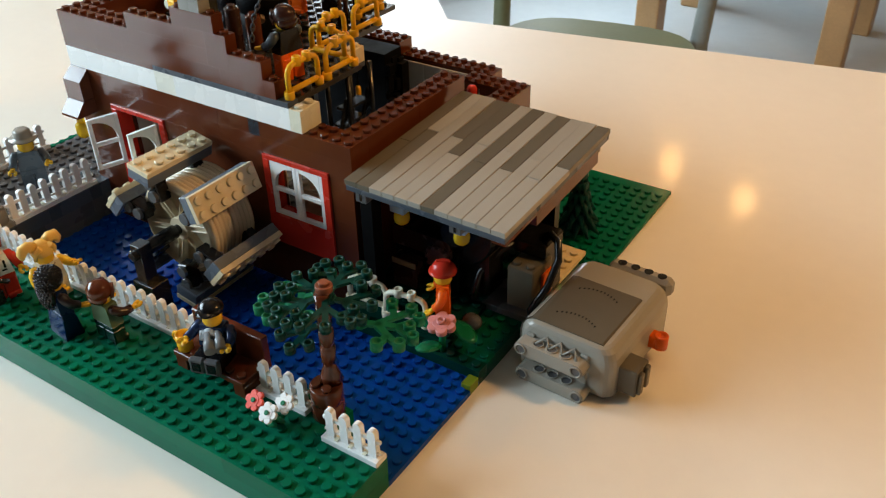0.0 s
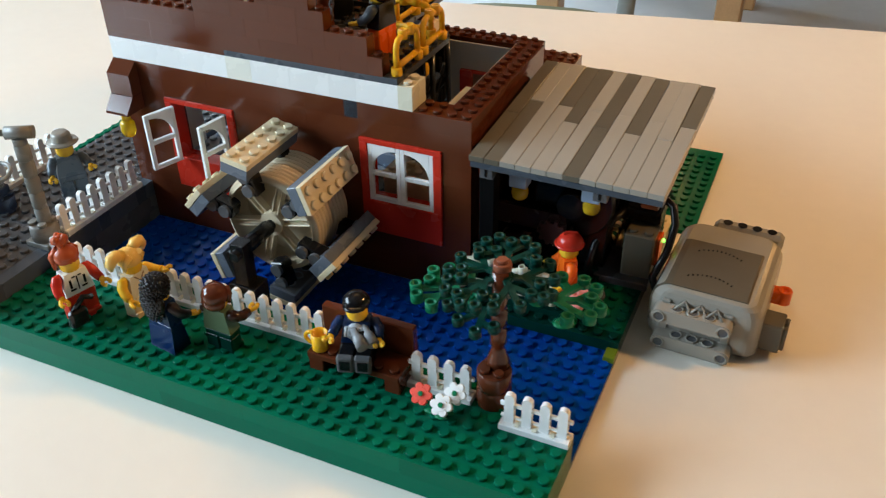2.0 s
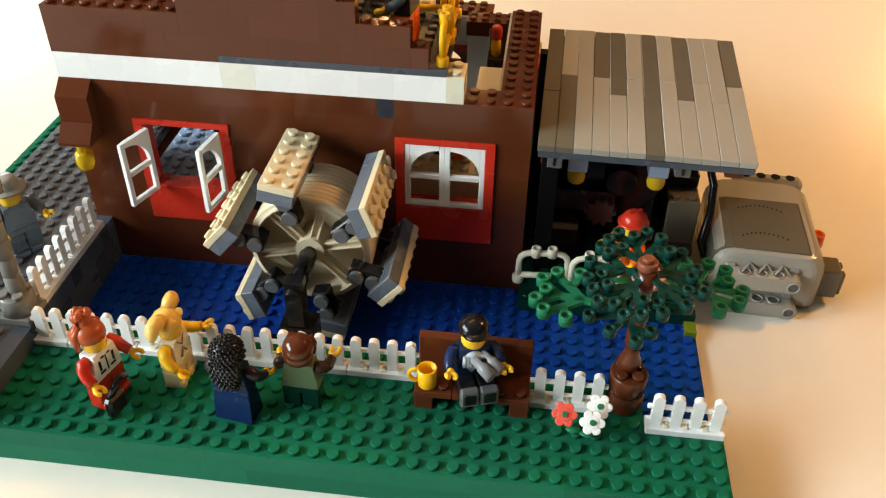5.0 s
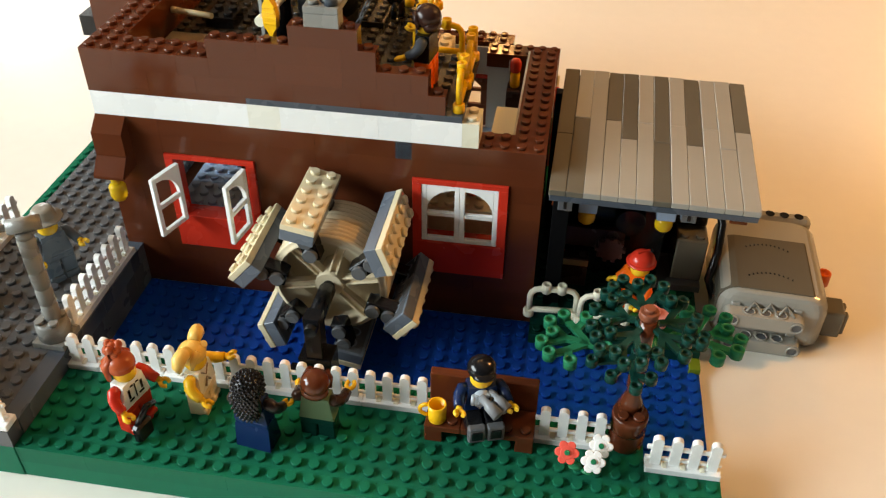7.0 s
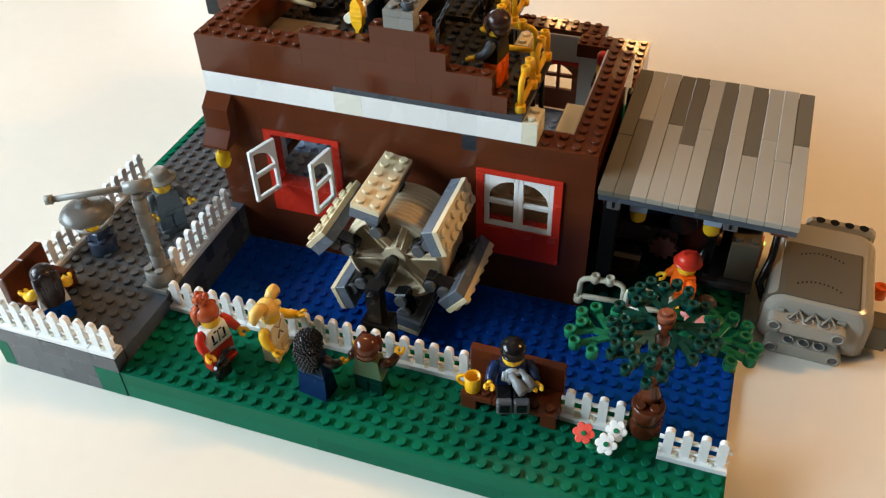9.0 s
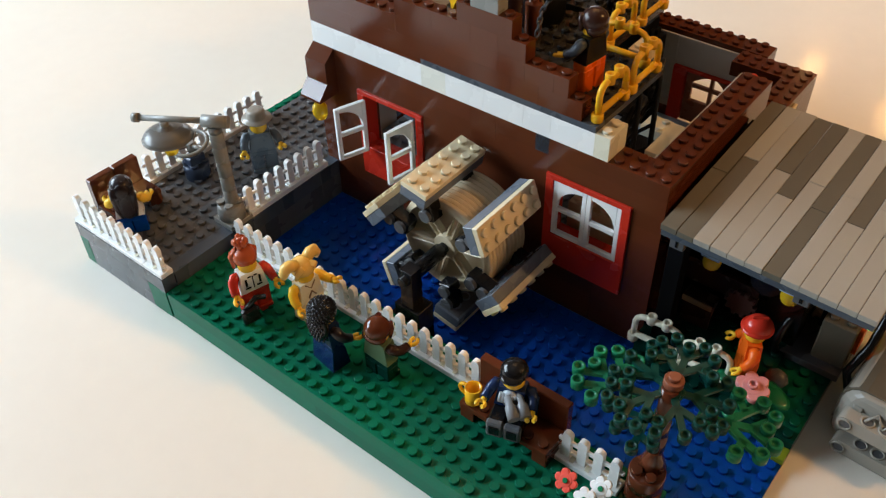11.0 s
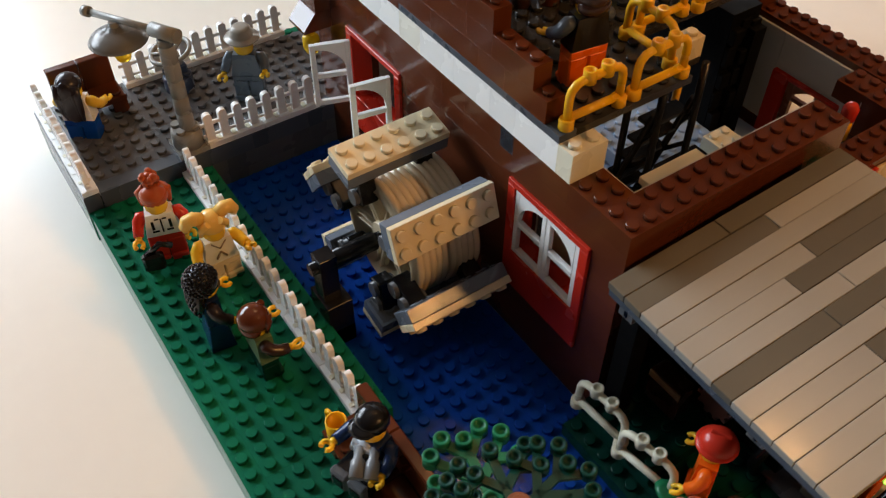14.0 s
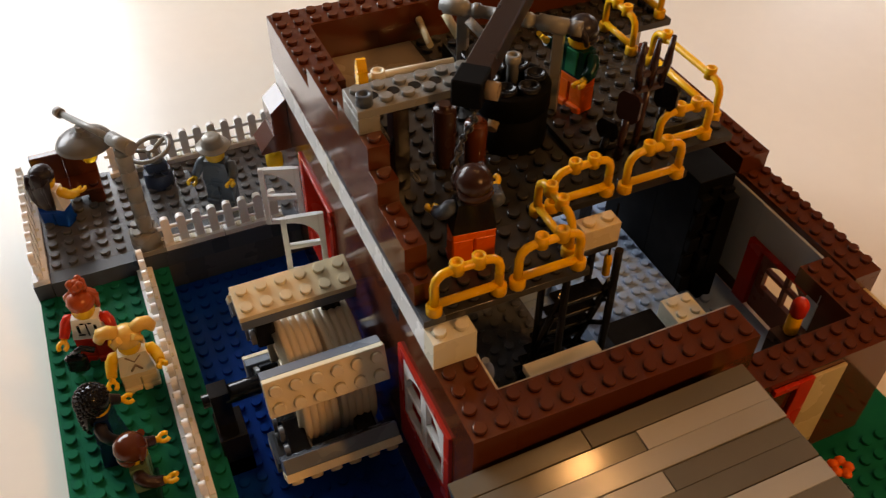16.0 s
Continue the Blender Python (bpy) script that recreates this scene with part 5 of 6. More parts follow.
g.cyl(0, 0, 0, 3.6, 5, 14, c=0.3)
g.ring(0, 0, 3.2, 5.4, 2.5, 1.5)
part("blossom", g, big)

# ---- tree ----


def leaf_spray(g, m, mat, small=False):
    """A flat toy leaf spray: forked bars that end in hollow studs."""
    g.use(mat)
    g.T = m
    arms = (((0, 0), (10, 0), (24, 0)), ((8, 0), (15, 7), (22, 13)), ((8, 0), (15, -7), (22, -13)), ((15, 7), (12, 15)), ((15, -7), (12, -15)), ((18, 0), (27, 7)), ((18, 0), (27, -7)))
    for arm in arms[: 5 if small else 7]:
        for (xa, ya), (xb, yb) in zip(arm, arm[1:]):
            d = Vector((xb - xa, yb - ya, 0)).normalized() * 1.7
            q = [(xa - d.y, ya + d.x), (xa + d.y, ya - d.x), (xb + d.y, yb - d.x), (xb - d.y, yb + d.x)]
            g.prism(q, -0.9, 0.9, "z")
        g.ring(arm[-1][0], arm[-1][1], -1.4, 3.4, 3.1, 1.8, 12)
    g.ring(0, 0, -1.6, 1.6, 3.8, 2.4, 12)
    g.T = None


TX, TY = -6.0, 1.0
tree = base("tree", TX, TY, LAWN, "toy tree with a brown trunk and dark green leaf sprays", "tree")
g = Geo().use(BROWN)
g.lathe([(7.7, LAWN), (7.9, LAWN + 0.4), (7.9, LAWN + 9), (7.5, LAWN + 9.5), (7.9, LAWN + 10), (7.9, LAWN + 18.4), (7.4, LAWN + 19)], 20, (TX * 8, TY * 8, 0))
for a in (45, 135, 225, 315):
    g.stud(TX * 8 + 4.6 * math.cos(radians(a)), TY * 8 + 4.6 * math.sin(radians(a)), LAWN + 19)
g.lathe([(6.0, LAWN + 19), (4.6, LAWN + 23), (3.0, LAWN + 28), (2.9, LAWN + 30), (3.6, LAWN + 31), (3.6, LAWN + 39), (2.6, LAWN + 40), (3.6, LAWN + 41), (3.6, LAWN + 49), (2.6, LAWN + 50), (3.4, LAWN + 51), (3.4, LAWN + 69.2)], 16, (TX * 8, TY * 8 + 4, 0))
part("trunk", g, tree)
for z, mat, offs, small in ((51, LEAF, (235,), True), (47, BLEAF, (168,), False), (54, BLEAF, (22,), False), (66.5, LEAF, (20, 100, 165, 235, 310), False)):
    for k, a in enumerate(offs):
        g = Geo()
        leaf_spray(g, Matrix.Translation((TX * 8, TY * 8 + 6, LAWN + z + k * 0.35 - (1.2 if z > 60 else 0))) @ Matrix.Rotation(radians(a), 4, "Z") @ Matrix.Rotation(radians((5, -3, 4, 8, 5)[k] if z > 60 else 2 + 3 * (k % 2)), 4, "Y") @ Matrix.Translation((15 if mat is BLEAF else 2, 0, 0)) @ Matrix.Scale(0.95 if mat is BLEAF else 0.82, 4), mat, small or (z > 60 and k % 2 == 0))
        part("leaf_spray", g, tree, "bright green leaf spray" if mat is BLEAF else "dark green leaf spray")
g = Geo().use(CAPRED)
g.cyl(TX * 8, TY * 8 + 6, LAWN + 69, LAWN + 72.5, 4.0, 16)
g.stud(TX * 8, TY * 8 + 6, LAWN + 72.5)
part("cap_plate", g, tree, "reddish round plate on top")

# ---- pines behind the workshop ----
for k, (px, py, hgt) in enumerate(((-3.4, 29.6, 52), (-6.8, 28.6, 60))):
    pine = base("pine_tree", px, py, 3.2, "dark green conical toy pine on the baseplate", "tree", "pines")
    g = Geo().use(LEAF)
    rr = random.Random(k)
    for t in range(6):
        z = 8 + (hgt - 10) * t / 6
        r = 15 * (1 - t / 6.6)
        for q in range(10):
            a = 2 * math.pi * (q + 0.5 * (t % 2)) / 10
            ln = r * rr.uniform(0.85, 1.1)
            g.tube([(px * 8, py * 8, z + 7), (px * 8 + ln * 0.6 * math.cos(a), py * 8 + ln * 0.6 * math.sin(a), z + 4), (px * 8 + ln * math.cos(a), py * 8 + ln * math.sin(a), z - 1)], [2.6, 2.6, 0.5], 6)
    g.tube([(px * 8, py * 8, hgt - 14), (px * 8, py * 8, hgt)], [3, 0.5], 8)
    part("crown", g, pine)
    g = Geo().use(BROWN)
    g.cyl(px * 8, py * 8, 3.1, hgt - 8, 3, 10)
    part("trunk", g, pine)
plant2 = base("flower_shrub", -8.6, 29.6, 3.2, "green toy shrub with orange and red blossoms beside the wing", "shrub")
g = Geo().use(BGREEN)
rr = random.Random(9)
for q in range(40):
    a, h = rr.uniform(0, 6.28), rr.uniform(4, 42)
    r = rr.uniform(4, 13) * (1 - h / 80)
    g.ball(-8.6 * 8 + r * math.cos(a), 29.6 * 8 + r * math.sin(a), 3.2 + h, 3.6, 3.6, 2.4, 7, 4)
g.tube([(-8.6 * 8, 29.6 * 8, 3.1), (-8.6 * 8, 29.6 * 8, 44)], 2.6, 8)
part("foliage", g, plant2)
for dx, dy, h, mat in ((3, -8, 40, YELLOW), (-6, -6, 46, CORAL), (5, 2, 48, ORANGE)):
    g = Geo().use(mat)
    for q in range(5):
        a = 2 * math.pi * q / 5
        g.ball(-8.6 * 8 + dx + 3 * math.cos(a), 29.6 * 8 + dy + 3 * math.sin(a), 3.2 + h, 2.4, 2.4, 1.6, 8, 4)
    part("blossom", g, plant2)

# ---- terrace things ----
post = base("street_lamp", -40, 2.2, STONE, "grey toy street lamp of stacked round bricks with a dish shade", "street lamp")
g = Geo().use(OGREY)
g.blk(-41, -39, 1.2, 3.2, STONE, STONE + 3.2)
g.lathe([(7.8, STONE + 3.2), (7.9, STONE + 8), (7.5, STONE + 12), (6.6, STONE + 12.8)], 18, (-320, 17.6, 0))
for a in (45, 135, 225, 315):
    g.stud(-320 + 5 * math.cos(radians(a)), 17.6 + 5 * math.sin(radians(a)), STONE + 12.8)
part("foot", g, post)
PT, HDX, HDY = (-319, 18.6), -42.6, 0.4
for k in range(5):
    g = Geo().use(OGREY)
    z = STONE + 12.8 + 9.6 * k
    g.lathe([(3.3, z), (3.9, z + 0.5), (3.95, z + 8.2), (3.3, z + 9.3), (3.3, z + 9.6)], 16, (*PT, 0))
    part("round_brick", g, post)
g = Geo().use(OGREY)
zt = STONE + 61.0
hd = (HDX * 8, HDY * 8)
g.lathe([(3.6, zt - 0.3), (3.6, zt + 3), (2.6, zt + 3.4)], 14, (*PT, 0))
g.tube([(PT[0] + 7, PT[1] + 4.4, zt + 6.2), (PT[0] - 5, PT[1] - 3.2, zt + 6.6)], 3.5, 14)
g.tube([(PT[0] + 3, PT[1] + 2, zt + 6.6), (hd[0] - 12, hd[1] - 6.6, zt + 7)], 1.7, 10)
g.tube([(hd[0] - 12, hd[1] - 6.6, zt + 7), (hd[0] - 15, hd[1] - 8.4, zt + 7)], 2.6, 12)
g.cyl(*hd, zt + 1, zt + 6, 2.4, 14)
part("arm", g, post)
g = Geo().use(LAMPGREY)
g.lathe([(8, zt - 0.8), (11.6, zt - 2.4), (13.4, zt - 4.2), (13.9, zt - 3.8), (12.4, zt - 1.6), (9, zt + 0.4), (5.4, zt + 1.5), (3.4, zt + 1.9), (3.0, zt + 3.4), (1, zt + 3.6)], 28, (*hd, 0))
part("dish_shade", g, post, "grey dish shade, coloured darker as if backlit")
g = Geo().use(TYELLOW)
g.lathe([(0.8, zt - 15), (3.4, zt - 14.2), (4.4, zt - 11), (4.2, zt - 7), (3.2, zt - 1.0)], 14, (*hd, 0))
part("bulb", g, post, "clear yellow bulb")

valve = base("hand_wheel", -46.2, 4.1, STONE, "dark blue sluice stand with a grey hand wheel", "valve")
g = Geo().use(VALVE)
g.lathe([(7.7, STONE), (7.9, STONE + 0.6), (7.9, STONE + 8.8), (7.2, STONE + 9.6)], 18, (-46.2 * 8, 4.1 * 8, 0))
g.box(-46.2 * 8 - 4, -46.2 * 8 + 4, 4.1 * 8 - 5.5, 4.1 * 8 + 5.5, STONE + 9.6, STONE + 16, 0.8)
g.studs(-47.2, -45.2, 3.1, 5.1, STONE + 9.6)
part("stand", g, valve)
g = Geo().use(OGREY)
g.T = Matrix.Translation((-46.2 * 8, 4.1 * 8, STONE + 22)) @ Matrix.Rotation(radians(12), 4, "X")
g.tube([(10.6 * math.cos(2 * math.pi * k / 24), 10.6 * math.sin(2 * math.pi * k / 24), 2) for k in range(24)], 1.3, 8, True)
for k in range(3):
    a = 2 * math.pi * k / 3
    g.tube([(0, 0, 0.5), (10.4 * math.cos(a), 10.4 * math.sin(a), 2)], 1.2, 8)
g.lathe([(3.4, -6.5), (3.4, 1), (2.4, 1.2), (2.4, 3)], 14)
part("rim", g, valve, "grey hand wheel")

# ---- machinery and tools on the deck ----
beam = base("hoist_beam", -25, 15, 163.2, "light grey studded beam resting on the front wall", "beam")
g = Geo().use(OGREY)
g.blk(-26, -24, 12, 18, 169.6, 172.8, 0.2)
g.studs(-26, -24, 12, 18, 172.8, 12, lambda x, y: y < 13 and x > -25)
g.use(BLACK)
for k in range(5):
    g.cyl(-200, (13 + k) * 8, 172.7, 172.95, 2.3, 14, "z", 0.05)
part("drilled_plate", g, beam)
g = Geo().use(OGREY)
g.blk(-26, -24, 12, 13, 163.2, 169.5, 0.2)
part("end_brick", g, beam)
g = Geo().use(SGREY)
g.ring(-24.5 * 8, 12.5 * 8, 172.8, 177.0, 3.0, 1.6)
part("eyelet", g, beam, "dark grey hollow stud")
g = Geo().use(BLACK)
g.blk(-26, -25.2, 14.0, 14.8, DECK, 169.5)
part("leg", g, beam, "black leg")


def chain(pts, mat, label):
    g = Geo().use(mat)
    for i, (a, b) in enumerate(zip(pts, pts[1:])):
        a, b = Vector(a), Vector(b)
        n = max(1, round((b - a).length / 3.2))
        for k in range(n):
            c = a + (b - a) * (k + 0.5) / n
            d = (b - a).normalized()
            s = d.orthogonal().normalized() if k % 2 else d.cross(d.orthogonal()).normalized()
            g.tube([c + d * 2.3 * math.cos(q) + s * 1.1 * math.sin(q) for q in [2 * math.pi * j / 8 for j in range(8)]], 0.55, 5, True)
    return part("chain", g, beam, label)


chain([(-199, 100, 174), (-203, 108, 155), (-205, 114, 140), (-203, 122, 127)], DGREY, "dark grey chain")
chain([(-183, 135, 173), (-188, 138, 160), (-194, 136, 148), (-194, 133, 136)], DGREY, "dark grey chain")

g = Geo().use(YELLOW)
g.T = Matrix.Translation((-28.5 * 8, 13.75 * 8, 150)) @ Matrix.Rotation(radians(-8), 4, "Z")
g.prism([(-0.8, 0), (0.8, 0), (1.2, 3), (3.2, 6), (3.6, 12), (2.6, 17), (0.7, 20), (-0.7, 20), (-2.6, 17), (-3.6, 12), (-3.2, 6), (-1.2, 3)], -1.8, 1.8, "y")
for k in range(4):
    g.box(-3.2, 3.2, -2.1, 2.1, 7 + 2.6 * k, 8.4 + 2.6 * k, 0.4)
thing("yellow_plume", g, -28.5, 13.75, 150, "orange-yellow leaf-shaped plume stuck on the wall top", "plume")

rack = base("white_pole_rack", -31, 14.5, 144, "slim cream poles lying inside the parapet", "poles")
for a, b, mat, cap in (((-29.2 * 8, 13.9 * 8, 157.6), (-28.75 * 8, 18.6 * 8, 158.4), CREAM, 2.5), ((-37.7 * 8, 20.5 * 8, 136), (-34.9 * 8, 20 * 8, 136), TAN, 1.7)):
    g = Geo().use(mat)
    g.tube([a, b], 1.6, 9)
    d = (Vector(b) - Vector(a)).normalized()
    g.tube([Vector(a) - d * 1.5, Vector(a) + d * 2.5], cap, 12)
    part("pole", g, rack)
g = Geo().use(CREAM)
g.ring(-28.6 * 8, 14.6 * 8, 156.5, 163, 2.8, 1.7, 14)
part("collar", g, rack, "cream hollow collar")
g = Geo().use(BLACK)
g.blk(-36, -34, 21.2, 23.2, DECK, 131)
g.studs(-36, -34, 21.2, 23.2, 131)
thing("black_block", g, -34.5, 22, DECK, "black studded block on the deck", "block")

DX, DY = -27.2 * 8, 21.1 * 8
drum = base("capstan_drum", -27.2, 21.1, DECK, "black winding drum with a grey spindle on the deck", "machine")
g = Geo().use(DULLBLACK)
g.lathe([(14.8, DECK), (15.4, DECK + 1), (15.4, DECK + 15), (14.4, DECK + 15.6), (14.4, DECK + 17), (15.8, DECK + 17.6), (15.8, DECK + 26.6), (15, DECK + 27.4), (11.8, DECK + 27.4), (11.8, DECK + 24)], 32, (DX, DY, 0))
g.lathe([(11.9, DECK + 24), (0.5, DECK + 24)], 28, (DX, DY, 0))
part("barrel", g, drum)
for q in range(6):
    a = 2 * math.pi * (q + 0.3) / 6
    g = Geo().use(BLACK)
    g.ring(DX + 9.6 * math.cos(a), DY + 9.6 * math.sin(a), DECK + 23.9, DECK + 29.5, 4.5, 3.4, 16)
    part("gear_cup", g, drum)
g = Geo().use(OGREY)
g.lathe([(2.4, DECK + 23.9), (2.4, DECK + 35), (3.1, DECK + 35.4), (3.1, DECK + 38.6), (2.4, DECK + 38.8), (1.7, DECK + 38.8), (1.7, DECK + 35)], 16, (DX, DY, 0))
part("spindle", g, drum, "grey spindle")
g = Geo().use(DTAN)
g.tube([(-215, 163.5, 145), (-207, 155, 139)], 2.4, 12)
part("pin", g, drum, "tan pin")

crane = base("crane_frame", -28, 22, DECK, "dark brown jib on a grey frame over the winding drum", "crane")
BAR0, BAR1, BZ = Vector((-32.2 * 8, 19.4 * 8, 0)), Vector((-27.1 * 8, 24.8 * 8, 0)), 168
for f in (0.17, 0.85):
    p = BAR0.lerp(BAR1, f)
    g = Geo().use(OGREY)
    g.T = Matrix.Translation((p.x, p.y, 0)) @ Matrix.Rotation(math.atan2(BAR1.y - BAR0.y, BAR1.x - BAR0.x), 4, "Z")
    g.box(-2.2, 2.2, -2, 2, DECK + 0.1, BZ)
    part("upright", g, crane, "grey upright")
g = Geo().use(OGREY)
steps = ((0, 2.2), (0.03, 2.2), (0.031, 3.4), (0.2, 3.4), (0.201, 2.5), (0.24, 2.5), (0.241, 3.2), (0.29, 3.2), (0.291, 2.6), (0.42, 2.6), (0.421, 3.2), (0.47, 3.2), (0.471, 2.6), (0.6, 2.6), (0.601, 3.2), (0.65, 3.2), (0.651, 2.6), (0.7, 2.6), (0.701, 3.4), (0.9, 3.4), (0.901, 2.5), (0.93, 2.5), (0.931, 3.2), (1.0, 3.2))
g.tube([tuple(BAR0.lerp(BAR1, f) + Vector((0, 0, BZ))) for f, r in steps], [r for f, r in steps], 16)
part("cross_bar", g, crane, "grey ribbed cross bar")
tip, head = Vector((-182, 132.5, 178.5)), Vector((-226, 171, 176.5))
g = Geo().use(JIB)
g.T = look(tip, head)
g.box(-4.6, 4.6, -4.4, 4.4, -(head - tip).length - 24, -6, 0.5)
part("jib", g, crane, "dark brown jib")
g = Geo().use(DULLBLACK)
g.T = look(tip, head)
g.box(-5.4, 5.4, -5.0, 5.0, -9, 4, 0.6)
g.use(DTAN)
g.lathe([(3.3, 5.3), (3.3, 10), (2.0, 10), (2.0, 7)], 16, (0, 0, -2), "x")
part("jib_tip", g, crane, "black jib tip with a tan pin")
g = Geo().use(BLACK)
g.cyl(-30.6 * 8, 20.9 * 8, DECK + 0.1, 150, 7.5, 18, "z", 0.6)
part("counterweight", g, crane, "black round counterweight")
for a, b, mat, lab in (((-32.9 * 8, 20.0 * 8, 160), (-32.0 * 8, 20.4 * 8, 152), TAN, "tan stick"), ((-30.7 * 8, 20.3 * 8, 165.5), (-30.2 * 8, 20.9 * 8, 159.5), WHITE, "white pin")):
    g = Geo().use(mat)
    g.tube([a, b], 1.9, 10)
    part("pin", g, crane, lab)
for px, py, h, mat in ((-26.4, 17.1, 27, DBROWN), (-25.8, 18.5, 20, BROWN)):
    g = Geo().use(mat)
    g.lathe([(4.4, DECK), (4.6, DECK + 0.4), (4.6, DECK + h - 0.5), (4.2, DECK + h), (2.6, DECK + h), (2.6, DECK + h + 1.6), (2.4, DECK + h + 1.8)], 16, (px * 8, py * 8, 0))
    thing("brown_post", g, px, py, DECK, "dark brown round post on the deck", "post", "deck posts")

# tools standing by the railing
fork = base("hay_fork", -23.4, 26.3, DECK, "dark brown hay fork standing upright by the railing", "fork")
FX, FY = -23.4 * 8, 26.3 * 8
g = Geo().use(DBROWN)
g.tube([(FX, FY, DECK + 0.5), (FX, FY + 1.4, DECK + 30)], 1.6, 9)
part("handle", g, fork)
for k in (-1, 0, 1):
    g = Geo().use(DBROWN)
    g.tube([(FX, FY + 1.6 + k * 5.0, DECK + 31), (FX, FY + 2.2 + k * 6.2, DECK + 40), (FX, FY + 2.6 + k * 6.5, DECK + 51.5)], [1.5, 1.7, 0.9], 8)
    part("tine", g, fork)
g = Geo().use(DBROWN)
g.box(FX - 1.2, FX + 1.2, FY - 5.5, FY + 8.5, DECK + 29, DECK + 32.4, 0.8)
g.box(FX - 1.0, FX + 1.0, FY - 5.5, FY + 9.0, DECK + 36, DECK + 39, 0.6)
part("cross_bar", g, fork)
for tx, ty, mat, lab, zb, zt in ((-23.4, 27.5, BLACK, "black", 20, 31), (-23.2, 25.2, DBROWN, "dark brown", 20, 32), (-23.6, 24.5, BLACK, "black", 11, 19)):
    g = Geo().use(mat)
    g.tube([(tx * 8, ty * 8, DECK + 0.5), (tx * 8 + 0.6, ty * 8 + 1.2, DECK + zb)], 1.7, 9)
    g.T = Matrix.Translation((tx * 8 + 0.6, ty * 8 + 1.4, DECK)) @ Matrix.Rotation(radians(24), 4, "Z")
    g.prism([(-3.2, zb - 1), (3.2, zb - 1), (4.9, zb + 1.6), (5.0, zt - 2.4), (3.4, zt), (-3.4, zt), (-5.0, zt - 2.4), (-4.9, zb + 1.6)], -0.9, 0.9, "y")
    thing("shovel", g, tx, ty, DECK, lab + " toy shovel standing on the deck", "shovel", "deck shovels")
g = Geo().use(TAN)
g.blk(-20, -19, 20.9, 22.9, 115.6, 125.2)
g.studs(-20, -19, 20.9, 22.9, 125.2)
g.use(DKDECK)
g.blk(-21, -19, 20.02, 22.9, 112.4, 115.5)
thing("tan_brick", g, -19.4, 21.6, 112, "tan brick at the broken edge of the deck", "brick")
g = Geo().use(YELLOW)
g.lathe([(0.9, 82), (1.7, 82.8), (1.8, 92), (1.2, 93.5), (0.4, 94)], 10, (-20.6 * 8, 23.8 * 8, 0))
g.use(DULLBLACK)
g.cyl(-20.6 * 8, 23.8 * 8, 93.6, 121.5, 0.5, 8, "z", 0.05)
thing("hanging_hook", g, -20.6, 23.8, 82, "yellow round bar hanging below the deck", "bar")

# ---- battery box on the table ----
box = base("battery_box", 3.6, 17.6, 0, "grey battery box with a dark lid lying on the table", "battery box")
P = Matrix.Translation((29.6, 140, 0)) @ Matrix.Rotation(radians(-2.6), 4, "Z")
W2, L2, HB = 28, 36, 32


def rounded(w, l, r, n=5):
    return [(sx * (w - r) + r * math.cos(q), sy * (l - r) + r * math.sin(q)) for sx, sy, a0 in ((1, 1, 0), (-1, 1, 90), (-1, -1, 180), (1, -1, 270)) for q in [radians(a0 + 90 * k / n) for k in range(n + 1)]]


def loft(g, rings):
    n = len(rings[0][0])
    vs = [(x, y, z) for ring, z in rings for x, y in ring]
    fs = [(j * n + k, j * n + (k + 1) % n, (j + 1) * n + (k + 1) % n, (j + 1) * n + k) for j in range(len(rings) - 1) for k in range(n)]
    fs += [tuple(range(n))[::-1], tuple(range((len(rings) - 1) * n, len(rings) * n))]
    g.add(vs, fs)


g = Geo().use(LGREY)
g.T = P
loft(g, [(rounded(W2 - 2, L2 - 2, 6), 0.3), (rounded(W2, L2, 7), 3), (rounded(W2, L2, 7), 22), (rounded(W2 - 0.6, L2 - 0.3, 7), 26), (rounded(W2 - 2.2, L2 - 0.9, 7), 29.2), (rounded(W2 - 4.6, L2 - 1.8, 7), HB - 0.8), (rounded(W2 - 6.6, L2 - 2.8, 7), HB)])
part("body", g, box)
g = Geo().use(TGREY)
g.T = P
skin = [(-28.5, 7), (-28.5, 22), (-27.7, 25.8), (-25.4, 29.3), (-22, 31.9), (-19, 32.7), (18.4, 32.7), (19.4, 32.2), (19.4, 31.5), (-19, 31.4), (-21, 30.6), (-24, 28.2), (-26.4, 25), (-27, 22), (-27, 7)]
g.prism(skin, -31.5, 14, "y")
lid = part("lid", g, box, "smooth dark grey lid wrapping over one side")
for yy in (3, -22):
    g = Geo().use(BLACK)
    g.T = P
    for k in range(11):
        x = -11 + 2.2 * k
        g.box(x - 2.35, x - 1.65, yy + 5 - 0.03 * x * x - 0.8, yy + 5 - 0.03 * x * x + 0.5, HB + 0.65, HB + 0.85, 0.02)
    part("tick_row", g, lid, "row of small moulded tick marks")


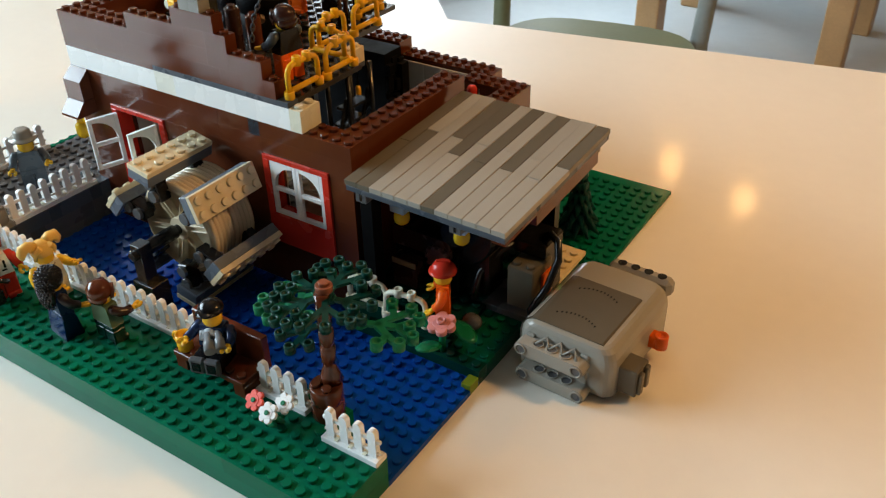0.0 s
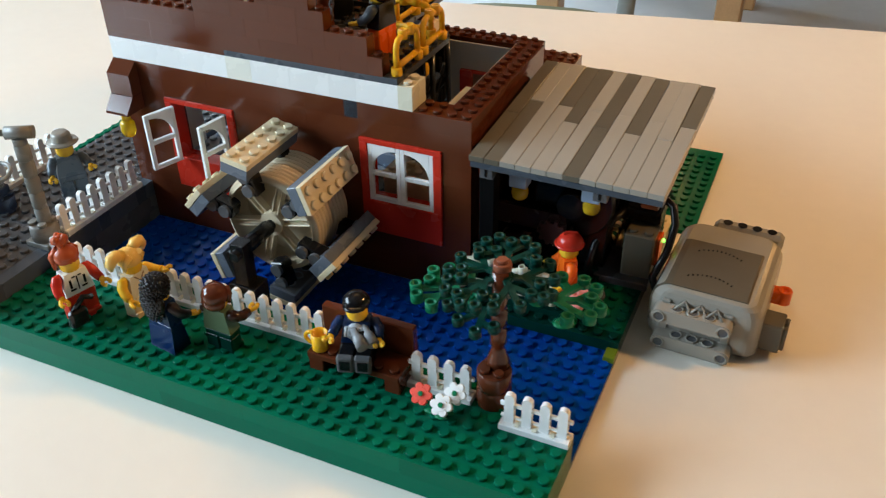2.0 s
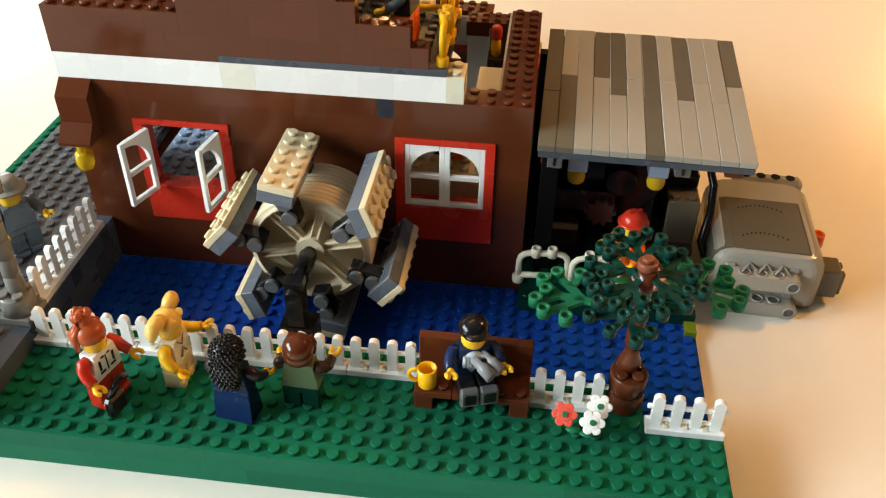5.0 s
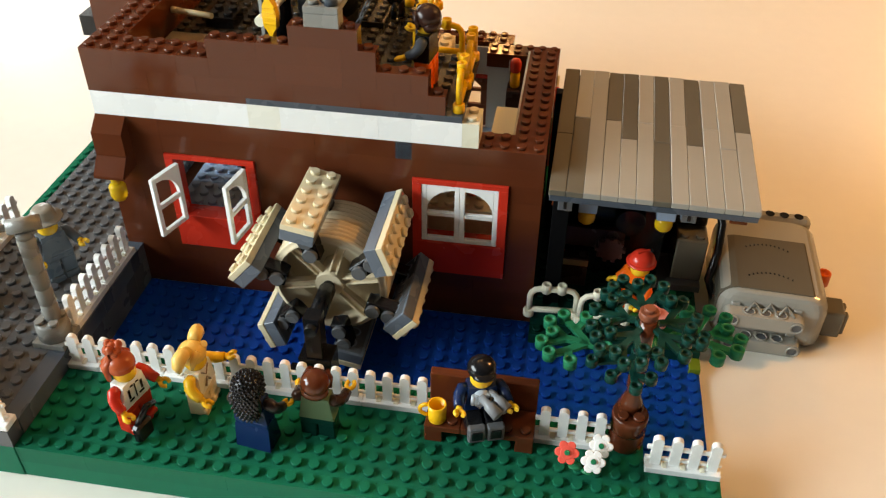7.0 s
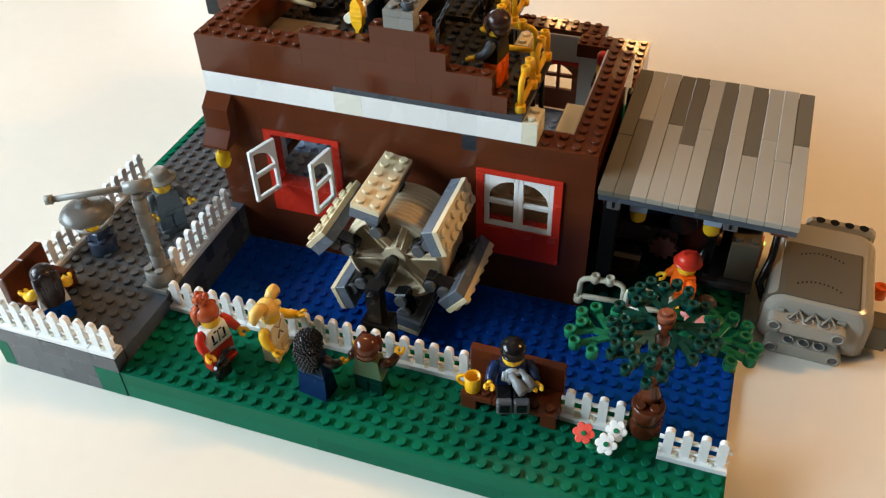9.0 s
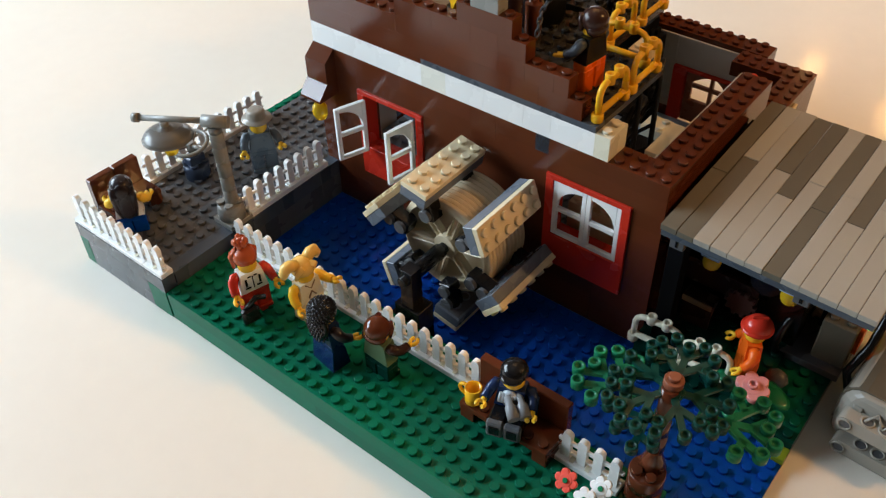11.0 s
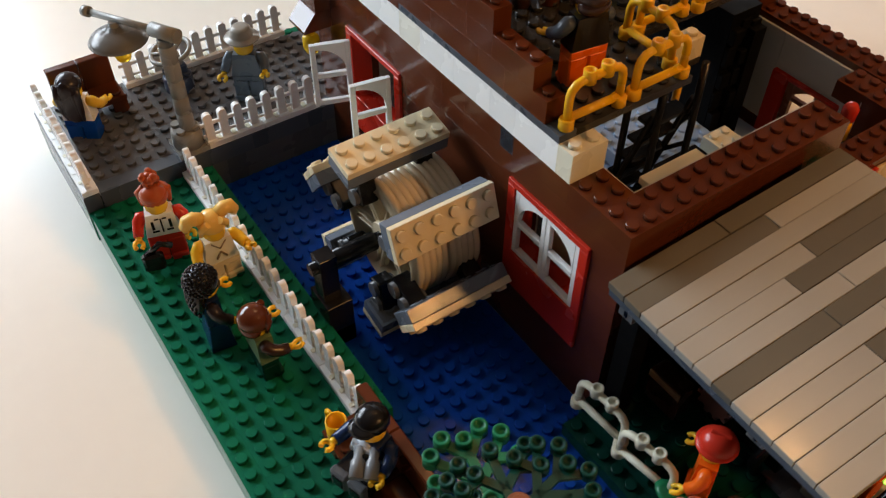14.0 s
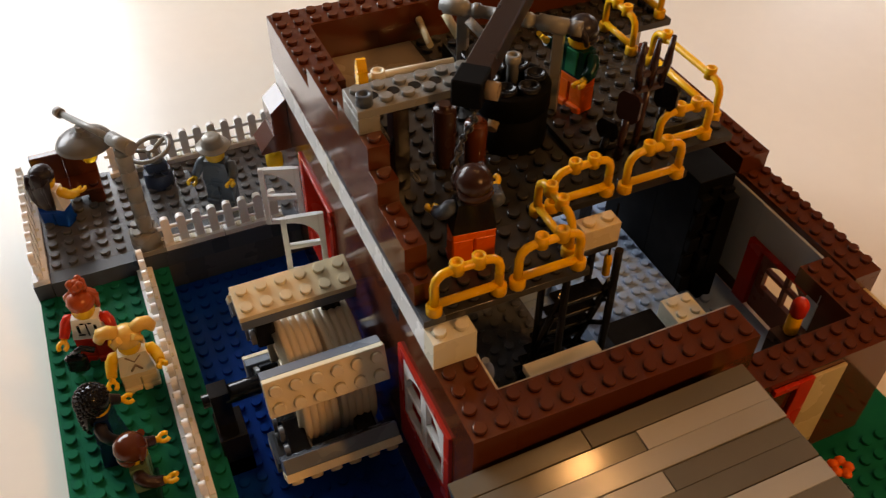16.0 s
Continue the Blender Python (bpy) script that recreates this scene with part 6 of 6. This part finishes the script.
def hole_beam(name, y, z, x0, n, deep):
    """A beam of n units: holes through its face at both ends, upright holes between."""
    g = Geo().use(LGREY)
    g.T = P
    cx = x0 + n * 4
    g.prism([(x + cx, zz + z) for x, zz in rounded(n * 4, 3.9, 3.7, 6)], y, y + deep, "y")
    g.use(DGREY)
    for k in (0, n - 1):
        g.cyl(x0 + 4 + 8 * k, z, y - 0.15, y + 0.5, 2.4, 14, "y", 0.05)
    for k in range(1, n - 1):
        g.cyl(x0 + 4 + 8 * k, y + deep / 2, z + 3.5, z + 4.05, 2.4, 14, "z", 0.05)
    g.use(LGREY)
    for k in range(n):
        ends = k in (0, n - 1)
        g.T = P @ (Matrix.Translation((x0 + 4 + 8 * k, y - 0.1, z)) @ Matrix.Rotation(radians(90), 4, "X") if ends else Matrix.Translation((x0 + 4 + 8 * k, y + deep / 2, z + 3.9)))
        g.tube([(2.9 * math.cos(q), 2.9 * math.sin(q), 0.2) for q in [2 * math.pi * j / 14 for j in range(14)]], 0.5, 6, True)
    g.T = P
    part(name, g, box, "grey beam with round holes")


hole_beam("front_beam", -L2 - 8.4, 20.4, -24.5, 5, 8)
hole_beam("front_beam", -L2 - 8.4, 4.3, -23, 5, 8)
g = Geo().use(LGREY)
g.T = P
for x in (-19, 12):
    g.box(x - 2.4, x + 2.4, -L2 - 1.2, -L2 + 3, 2, 26, 0.6)
for k in range(3):
    g.tube([(-14 + 8 * k, -L2 - 5, 24.4), (-10 + 8 * k, -L2 + 0.4, 26.8), (-6 + 8 * k, -L2 - 5, 24.4)], 0.7, 6)
part("front_bracket", g, box)
g = Geo().use(LGREY)
g.T = P
g.box(-12, 26, L2, L2 + 9, 21, 32, 2.5)
g.use(BLACK)
for k in range(4):
    g.cyl(-5 + 8 * k, L2 + 4.5, 31.8, 32.3, 2.6, 14, "z", 0.05)
part("rear_beam", g, box, "grey beam with round holes")
g = Geo().use(BLACK)
g.T = P @ Matrix.Translation((0, 0.6, 0))
g.cyl(W2 - 6, 18, -L2 + 0.5, -L2 + 1.2, 2.6, 14, "y", 0.05)
part("screw_hole", g, box)
g = Geo().use(TGREY)
g.T = P
g.box(W2 - 1, W2 + 10, -L2 + 7, -L2 + 21, 4.5, 21, 0.8)
g.box(W2 + 9.9, W2 + 12, -L2 + 8.4, -L2 + 12.4, 6, 19.5, 0.6)
g.box(W2 + 9.9, W2 + 12, -L2 + 15.6, -L2 + 19.6, 6, 19.5, 0.6)
g.use(BLACK)
g.box(W2 + 9.8, W2 + 10.4, -L2 + 12.6, -L2 + 15.4, 7, 18.5, 0.1)
part("plug", g, box, "dark grey cable plug")
g = Geo().use(ORANGE)
g.T = P
g.box(W2 - 1, W2 + 4.5, 8, 15, 8, 16, 0.6)
g.ring(W2 + 5.5, 11.5, 8.5, 16.5, 3.9, 2.5, 14)
part("switch", g, box, "orange switch knob")
